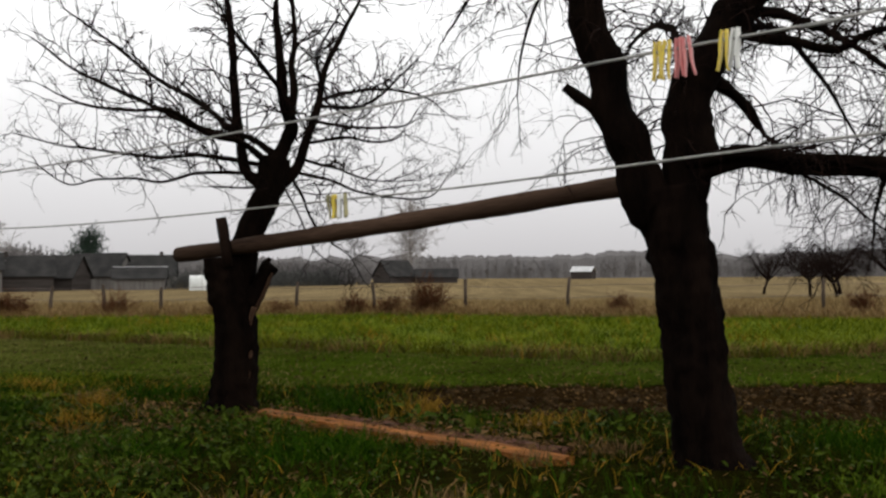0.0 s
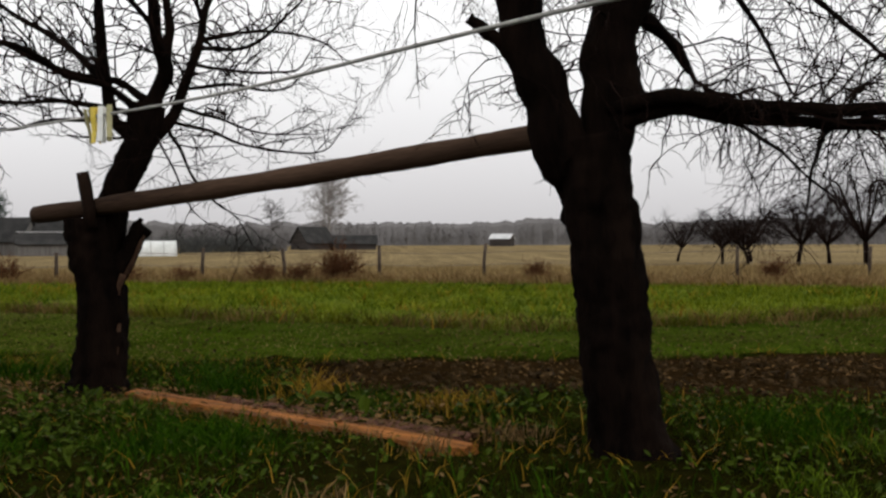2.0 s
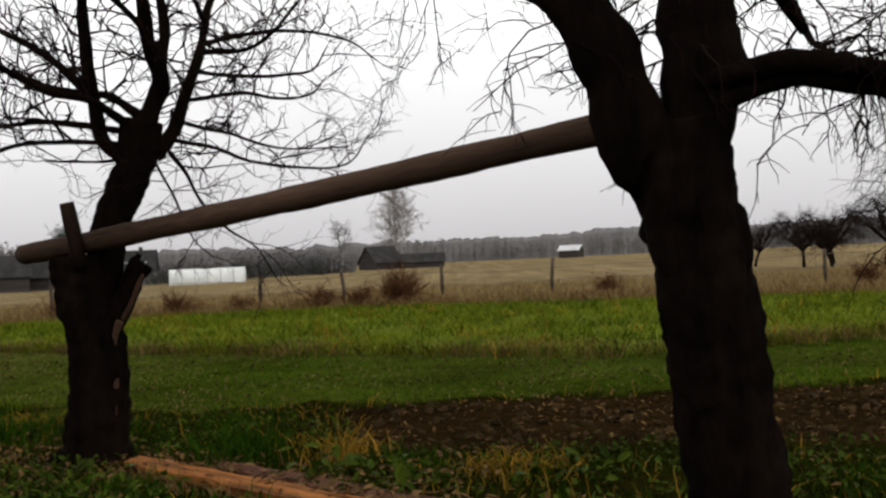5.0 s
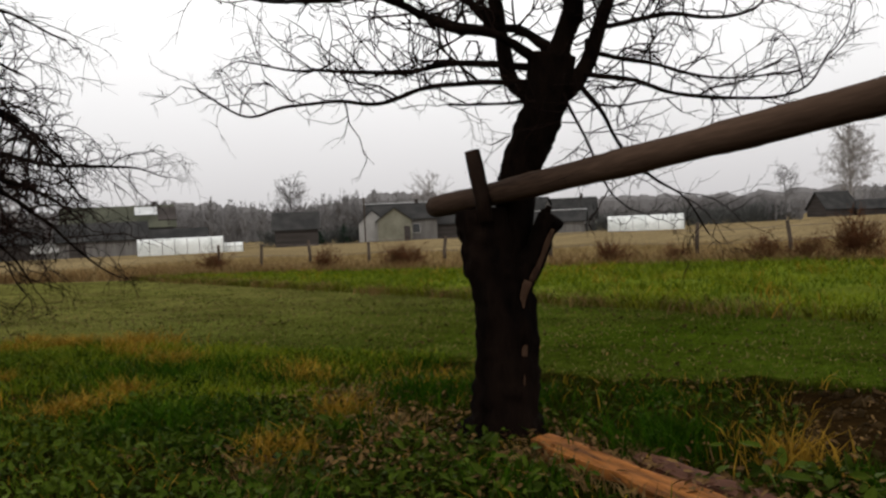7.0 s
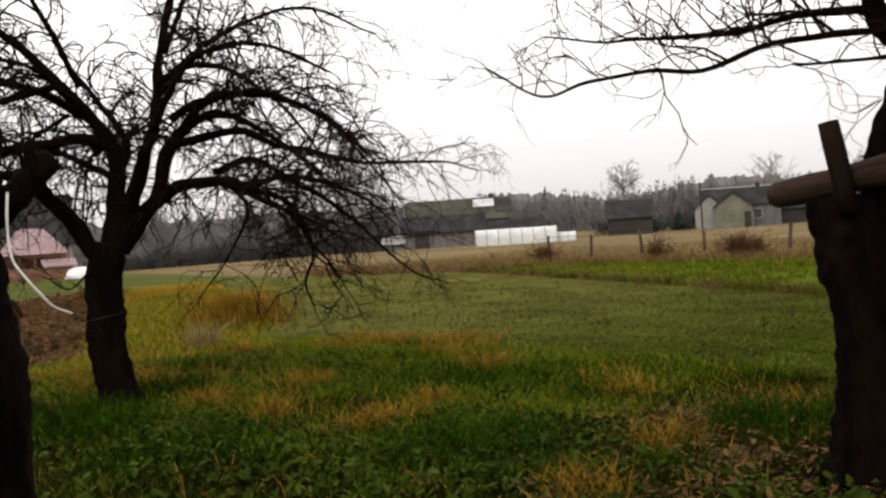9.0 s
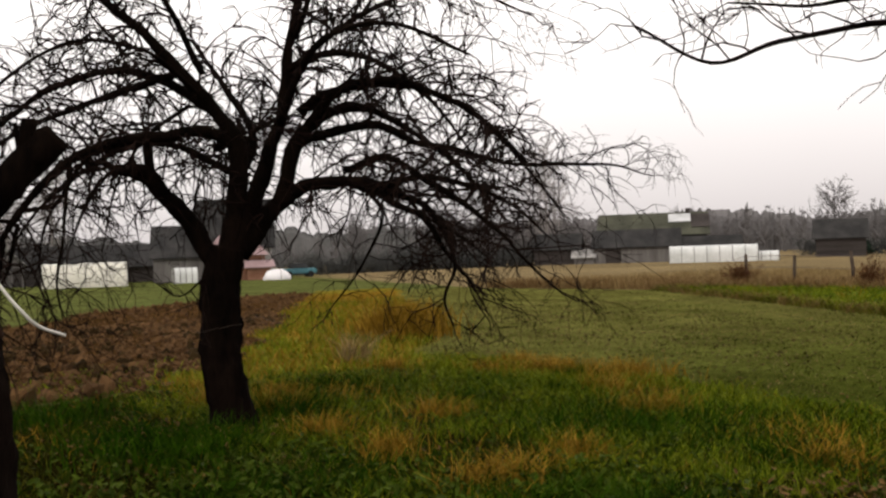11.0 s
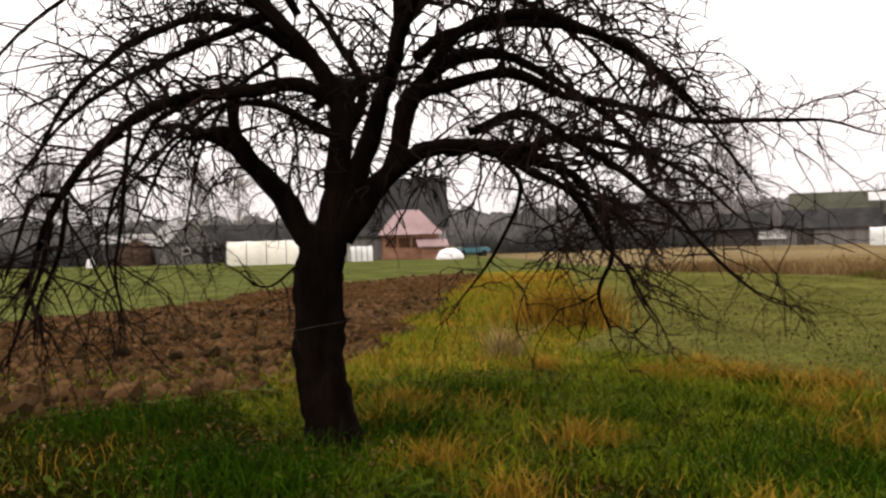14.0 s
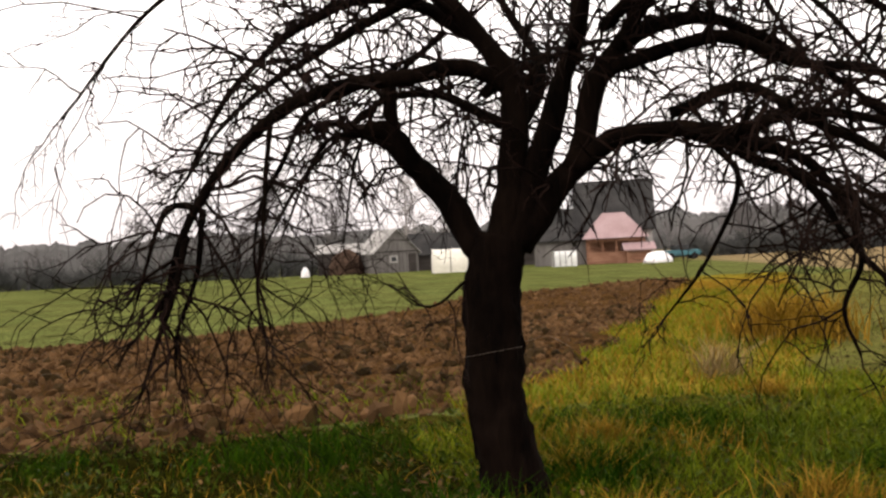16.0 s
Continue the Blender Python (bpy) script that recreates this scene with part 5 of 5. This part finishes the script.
gable_house("lean_shed", -99.5, 13.0, 84, 4.6, 3.5, 2.2, 2.9, DARKWALL, ROOFWORN, "low shed with a pale sheet roof beside the hut", 0.3)
gable_house("long_shed", -98.6, 28.5, 89, 17, 5, 1.7, 3.6, DARKWALL, ROOFDARK, "long low dark shed behind the greenhouses", openings=((-4.6, 0.0, 1.0, 1.9, "door"),))
tunnel("greenhouse", -80.2, 22.4, heading(-80.8, 19.4, -79.5, 25.5), 6.3, 3.4, 1.95, FILMYELLOW, "yellowed film tunnel greenhouse at the end of the lawn", 4, 0.8)
tunnel("greenhouse", -80.3, 30.4, 80, 1.9, 2.2, 1.3, FILM, "low film greenhouse with patched sides", 4, 0.5)
gable_house("village_house", -87.0, 37.3, 70, 6.5, 8, 3.2, 7.4, PALEWALL, ROOFDARK, "tall pale house with a steep dark roof", chimney=0.5, openings=((-1.6, 1.2, 1.0, 1.2, "window"), (1.4, 1.2, 1.0, 1.2, "window")))
gable_house("house_annex", -87.4, 32.6, 70, 5, 6, 2.4, 5.0, GREYWALL, ROOFDARK, "lower grey annex of the tall house")


def hip_veranda(x, y, rz, L, W, wall_h, ridge_h):
    """A board veranda under a hipped roof, its front on local -y."""
    root = thing("veranda", x, y, ground_z(x, y), rz, "open board veranda under a faded pink hipped roof", "building", "village buildings")
    bm = bmesh.new()
    e = 0.35
    low = [bm.verts.new(p) for p in ((-L / 2 - e, -W / 2 - e, wall_h), (L / 2 + e, -W / 2 - e, wall_h), (L / 2 + e, W / 2 + e, wall_h), (-L / 2 - e, W / 2 + e, wall_h))]
    top = [bm.verts.new((-L * 0.2, 0, ridge_h)), bm.verts.new((L * 0.2, 0, ridge_h))]
    for f in ((low[0], low[1], top[1], top[0]), (low[2], low[3], top[0], top[1]), (low[1], low[2], top[1]), (low[3], low[0], top[0]), low[::-1]):
        bm.faces.new(f)
    part("roof", bm, ROOFPINK, root)
    boxpart("wall", (-L / 2, L / 2, 0.1, W / 2, -0.6, wall_h - 0.03), BOARDS, root)
    for k in range(8):
        boxpart("board", (-L / 2, L / 2, -W / 2, -W / 2 + 0.05, -0.55 + k * 0.2, -0.38 + k * 0.2), BOARDS, root)
    for k in range(5):
        px = -L / 2 + 0.06 + k * (L - 0.12) / 4
        boxpart("post", (px - 0.07, px + 0.07, -W / 2 + 0.06, -W / 2 + 0.2, -0.6, wall_h - 0.03), BOARDS, root)
    boxpart("rail", (-L / 2, L / 2, -W / 2 - 0.03, -W / 2 + 0.04, wall_h - 0.28, wall_h - 0.1), BOARDS, root)
    return root


hip_veranda(-82.4, 35.6, 76, 4.8, 3.6, 2.2, 4.4)
gable_house("board_shed", -80.2, 36.9, 76, 2.0, 1.6, 1.2, 1.6, BOARDS, ROOFPINK, "orange board shed with a lean roof")


def mound(name, x, y, rx, ry, h, material, label, category):
    bm = bmesh.new()
    bmesh.ops.create_icosphere(bm, subdivisions=3, radius=1)
    for v in bm.verts:
        k = 1 + 0.14 * noise.noise(v.co * 2.3 + Vector((x, y, 0)))
        v.co = Vector((v.co.x * rx * k, v.co.y * ry * k, max(v.co.z, -0.1) * h * k))
    ob = part(name, bm, material, None, "", True)
    ob.matrix_basis = pose(x, y, ground_z(x, y))
    return tagged(ob, label, category)


mound("hay_stack", -96.6, 13.2, 1.5, 1.7, 2.4, STACK, "rounded dark straw stack beside the hut", "haystack")
mound("white_barrel", -94.0, 9.2, 0.4, 0.42, 0.95, TARP, "white plastic barrel on the lawn", "barrel")
mound("tarpaulin_heap", -76.0, 36.9, 0.9, 1.2, 0.95, TARP, "heap under a white tarpaulin", "tarpaulin")
mound("white_bale", -86.7, 80.0, 0.7, 0.7, 1.1, TARP, "white wrapped bale by the barn", "bale")
car = thing("car", -86.0, 43.2, ground_z(-86, 43.2), 80, "small teal car parked beyond the yard", "car")
bm = box(bmesh.new(), -1.7, 1.7, -0.75, 0.75, 0.35, 0.85)
bmesh.ops.bevel(bm, geom=bm.edges[:], offset=0.12, segments=2, affect="EDGES")
part("body", bm, TEAL, car)
bm = box(bmesh.new(), -0.9, 0.8, -0.65, 0.65, 0.85, 1.35)
bmesh.ops.bevel(bm, geom=bm.edges[:], offset=0.15, segments=2, affect="EDGES")
part("cabin", bm, GLASSDARK, car, "dark glazed cabin")
for sx in (-1.05, 1.05):
    for sy in (-0.72, 0.72):
        acc = ([], [])
        tube(acc, [(sx, sy - 0.09, 0.3), (sx, sy + 0.09, 0.3)], [0.3, 0.3], 16)
        raw("wheel", acc[0], acc[1], TYRE, car)


# ---- far trees ----
def hedge(x0, y0, x1, y1, n, h, label):
    acc = ([], [])
    for k in range(n):
        u = rng.random()
        x, y = x0 + (x1 - x0) * u + rng.normal(0, 0.9), y0 + (y1 - y0) * u + rng.normal(0, 0.9)
        tall = h * (0.75 + 0.5 * noise.noise(Vector((x * 0.25, y * 0.25, 6.0))))
        a = rng.uniform(0, 6.28)
        w = unit(np.array((0.5 * math.cos(a), 0.5 * math.sin(a), 1.0)))
        twig(acc, (x, y, ground_z(x, y) - 0.1), w, tall * rng.uniform(0.5, 1.0), 0.05, 1, -0.02, 8, 0.2)
    return tagged(raw("hedge", acc[0], acc[1], HEDGE), label, "hedge", kind="stuff")


hedge(-106, -48, -103, 14, 1500, 3.4, "dark tangled bare hedge behind the lawn")
hedge(-104, 14, -102, 44, 800, 3.4, "dark tangled bare hedge behind the huts")
hedge(-94, 46, -92, 78, 800, 3.2, "dark bare scrub between the house and the barn")
hedge(-76, 106, -66, 116, 260, 3.0, "dark bare scrub beside the farmhouse")
hedge(-40, 132, -20, 172, 420, 4.2, "grey bare scrub behind the greenhouse")

def far_tree(name, x, y, h, material, label, spread=0.45, n=26, r=0.16, levels=2):
    root = thing(name, x, y, ground_z(x, y) - 0.2, 0, label, "tree", "trees of the village")
    acc = ([], [])
    path = [np.array((0, 0, 0.0)), np.array((0.1, 0, h * 0.35)), np.array((-0.1, 0.1, h * 0.7)), np.array((0.1, 0, h))]
    tube(acc, path, [r, r * 0.8, r * 0.5, r * 0.2], 6)
    raw("trunk", acc[0], acc[1], material, root)
    acc = ([], [])
    for k in range(n):
        u = rng.uniform(0.22, 0.98)
        p = np.array((0, 0, h * u))
        a = rng.uniform(0, 2 * math.pi)
        w = unit(np.array((math.cos(a), math.sin(a), rng.uniform(0.5, 1.2))))
        twig(acc, p, w, h * spread * (1.1 - 0.75 * abs(u - 0.4)) * rng.uniform(0.6, 1), r * 0.28, levels, -0.02, 6, 0.2)
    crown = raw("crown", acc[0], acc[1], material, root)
    crown["kind"] = "stuff"
    return root


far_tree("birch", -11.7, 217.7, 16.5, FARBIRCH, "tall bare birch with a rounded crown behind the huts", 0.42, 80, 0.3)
far_tree("bare_tree", -21.4, 192, 8.8, HAZEWOOD, "bare tree by the thicket", 0.45, 24, 0.2)
far_tree("bare_tree", -72.4, 106.7, 8.4, HAZEWOOD, "bare tree behind the small cottage", 0.45, 30, 0.2)
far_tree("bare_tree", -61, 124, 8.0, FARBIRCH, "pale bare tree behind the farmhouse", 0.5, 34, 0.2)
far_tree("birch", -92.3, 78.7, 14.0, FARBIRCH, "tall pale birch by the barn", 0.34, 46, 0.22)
far_tree("bare_tree", -94.5, 71.5, 7.6, TWIG, "dark bushy tree by the barn", 0.6, 44, 0.16)
far_tree("bare_tree", -97.5, 66.5, 6.4, TWIG, "dark bushy tree by the barn", 0.6, 40, 0.16)
far_tree("bare_tree", -104, 58, 6.0, HAZEWOOD, "bare tree behind the yard", 0.6, 30, 0.16)
far_tree("bare_tree", -141, 5, 11.5, HAZEWOOD, "spreading bare tree behind the lawn", 0.5, 50, 0.25)
far_tree("bare_tree", -118, 22, 11.0, FARBIRCH, "bare birch behind the huts", 0.35, 36, 0.2)
far_tree("bare_tree", -120, 27, 12.0, FARBIRCH, "bare birch behind the huts", 0.35, 36, 0.2)
far_tree("bare_tree", -116, 13, 9.0, HAZEWOOD, "bare tree behind the huts", 0.5, 36, 0.2)
far_tree("bare_tree", -150, -14, 8.0, HAZEWOOD, "bare tree at the edge of the lawn", 0.5, 36, 0.2)


def orchard_tree(x, y, h, w):
    """A low old fruit tree: short forked trunk, crooked spreading limbs, fine twigs."""
    root = thing("orchard_tree", x, y, ground_z(x, y) - 0.1, rng.uniform(0, 360), "low spreading bare orchard tree beyond the fence", "tree", "orchard beyond the fence")
    fork = h * rng.uniform(0.24, 0.32)
    lean = rng.normal(0, 0.12, 2) * h * 0.5
    acc = ([], [])
    tube(acc, [(0, 0, 0), (lean[0] * 0.3, lean[1] * 0.3, fork * 0.5), (lean[0], lean[1], fork * 1.1)], [0.032 * h, 0.027 * h, 0.024 * h], 8, 0.15)
    raw("trunk", acc[0], acc[1], TWIG, root, True)
    crown = ([], [])
    n = 8
    for k in range(n):
        a = 2 * math.pi * (k + rng.uniform(-0.25, 0.25)) / n
        out = w * rng.uniform(0.7, 1.0)
        top = h * rng.uniform(0.55, 0.9)
        c, q = math.cos(a), math.sin(a)
        pts = [np.array((lean[0], lean[1], fork)), np.array((lean[0] + c * out * 0.35, lean[1] + q * out * 0.35, fork + (top - fork) * 0.5)),
               np.array((lean[0] + c * out * 0.7, lean[1] + q * out * 0.7, top)), np.array((lean[0] + c * out, lean[1] + q * out, top - 0.12 * h))]
        path = smooth_path(pts, 4)
        acc = ([], [])
        tube(acc, path, np.linspace(0.017 * h, 0.005 * h, len(path)), 6, 0.1)
        raw("limb", acc[0], acc[1], TWIG, root, True)
        for j in range(20):
            i = int(rng.integers(2, len(path) - 1))
            d = unit(unit(path[i + 1] - path[i]) * 0.6 + rng.normal(0, 0.6, 3) + np.array((0, 0, 0.25)))
            twig(crown, path[i], d, h * rng.uniform(0.16, 0.32), 0.014, 2, 0.05, 5, 0.3)
    tw = raw("crown", crown[0], crown[1], TWIG, root)
    tw["kind"] = "stuff"
    return root


for x, y, h, w in ((23.8, 76.0, 3.6, 1.7), (23.0, 63.7, 3.3, 1.8), (23.8, 61.2, 3.6, 2.0), (24.9, 56.4, 4.2, 2.3), (30.8, 64.7, 4.6, 2.4), (26.4, 51.2, 5.0, 2.6),
                   (27.6, 48.3, 5.2, 2.6), (29.5, 46.5, 5.0, 2.6), (34, 55, 4.8, 2.5), (20.5, 84, 3.4, 1.8), (29, 74, 4.2, 2.3)):
    orchard_tree(x, y, h * 1.08, w * 1.35)


def conifer(x, y, h, label):
    root = thing("conifer", x, y, ground_z(x, y), 0, label, "tree", "trees of the village")
    acc = ([], [])
    tube(acc, [(0, 0, -0.2), (0, 0, h)], [0.12, 0.02], 6)
    raw("trunk", acc[0], acc[1], TWIG, root)
    acc = ([], [])
    for k in range(90):
        u = rng.uniform(0.05, 0.98)
        a = rng.uniform(0, 2 * math.pi)
        w = unit(np.array((math.cos(a), math.sin(a), rng.uniform(-0.2, 0.3))))
        twig(acc, np.array((0, 0, h * u)), w, h * 0.42 * (1.05 - u), 0.05, 1, 0.06, 7, 0.2)
    c = raw("crown", acc[0], acc[1], CONIFER, root)
    c["kind"] = "stuff"


conifer(-67.9, 112.1, 2.6, "small dark conifer by the cottages")
conifer(-70.0, 109.5, 1.8, "small dark conifer by the cottages")
far_tree("pine", -57.0, 146.0, 8.0, CONIFER, "broad dark pine above the cottages", 0.5, 90, 0.3)
acc = ([], [])
tube(acc, [(0, 0, -0.3), (0, 0, 5.8)], [0.11, 0.09], 8)
pole = raw("utility_pole", acc[0], acc[1], POSTWOOD)
pole.matrix_basis = pose(-63.9, 111.0, ground_z(-63.9, 111))
tagged(pole, "plain wooden utility pole by the farmhouse", "pole")


def woods(name, label, b0, b1, dist, depth, h, n, seed):
    """A belt of bare far trees, by bearing (degrees, left of ahead) and distance."""
    acc = ([], [])
    for k in range(n):
        b = radians(rng.uniform(b0, b1))
        d = dist + rng.uniform(0, depth)
        x, y = -d * math.sin(b), d * math.cos(b)
        hh = h * (0.78 + 0.3 * noise.noise(Vector((b * 14, seed, 0))) + 0.14 * noise.noise(Vector((b * 70, seed, 4)))) * rng.uniform(0.62, 1.12)
        z = ground_z(x, y) - 0.3
        p0 = np.array((x, y, z))
        thin(acc, [p0, p0 + np.array((0.2, 0, hh))], [0.11, 0.03])
        for j in range(14):
            u = rng.uniform(0.15, 0.95)
            a = rng.uniform(0, 6.28)
            w = np.array((math.cos(a), math.sin(a), 1.1))
            q = p0 + np.array((0, 0, hh * u))
            thin(acc, [q, q + unit(w) * hh * 0.32 * (1.15 - u)], [0.1, 0.04])
    ob = raw(name, acc[0], acc[1], HAZEWOOD)
    return tagged(ob, label, "woods", kind="stuff")


def ridge(name, label, b0, b1, dist, h, seed, material):
    """The closed mass of undergrowth behind the belts."""
    verts, faces = [], []
    n = 420
    for i in range(n + 1):
        b = radians(b0 + (b1 - b0) * i / n)
        hh = h * (0.8 + 0.22 * noise.noise(Vector((b * 9, seed, 1))) + 0.16 * noise.noise(Vector((b * 55, seed, 2))) + 0.12 * noise.noise(Vector((b * 230, seed, 3))))
        for d, z in ((dist - 4, -2.0), (dist, hh * 0.8), (dist + 6, hh), (dist + 30, -2.0)):
            verts.append((-d * math.sin(b), d * math.cos(b), z))
    for i in range(n):
        for k in range(3):
            a = i * 4 + k
            faces.append((a, a + 1, a + 5, a + 4))
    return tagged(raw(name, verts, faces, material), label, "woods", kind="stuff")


# Woodland edge and belts; haze is painted in by their pale grey.
ridge("far_thicket", "distant grey woodland edge", -42, 30, 372, 10.5, 3.0, HAZEWOOD)
ridge("far_thicket", "distant grey woodland edge", 24, 62, 215, 9.5, 5.0, HAZEWOOD)
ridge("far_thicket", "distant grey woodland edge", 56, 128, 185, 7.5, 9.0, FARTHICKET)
woods("far_woods", "belt of bare trees on the horizon, greyed for haze", -42, 30, 335, 40, 9.6, 1200, 1.0)
woods("far_woods", "belt of bare trees behind the village, greyed for haze", 22, 62, 185, 30, 10.5, 1100, 2.0)
woods("far_woods", "belt of bare trees behind the yards, greyed for haze", 56, 128, 172, 20, 7.5, 500, 3.0)
woods("far_thicket_trees", "bare thicket beside the far huts", 5.5, 11.5, 168, 14, 5.2, 160, 4.0)
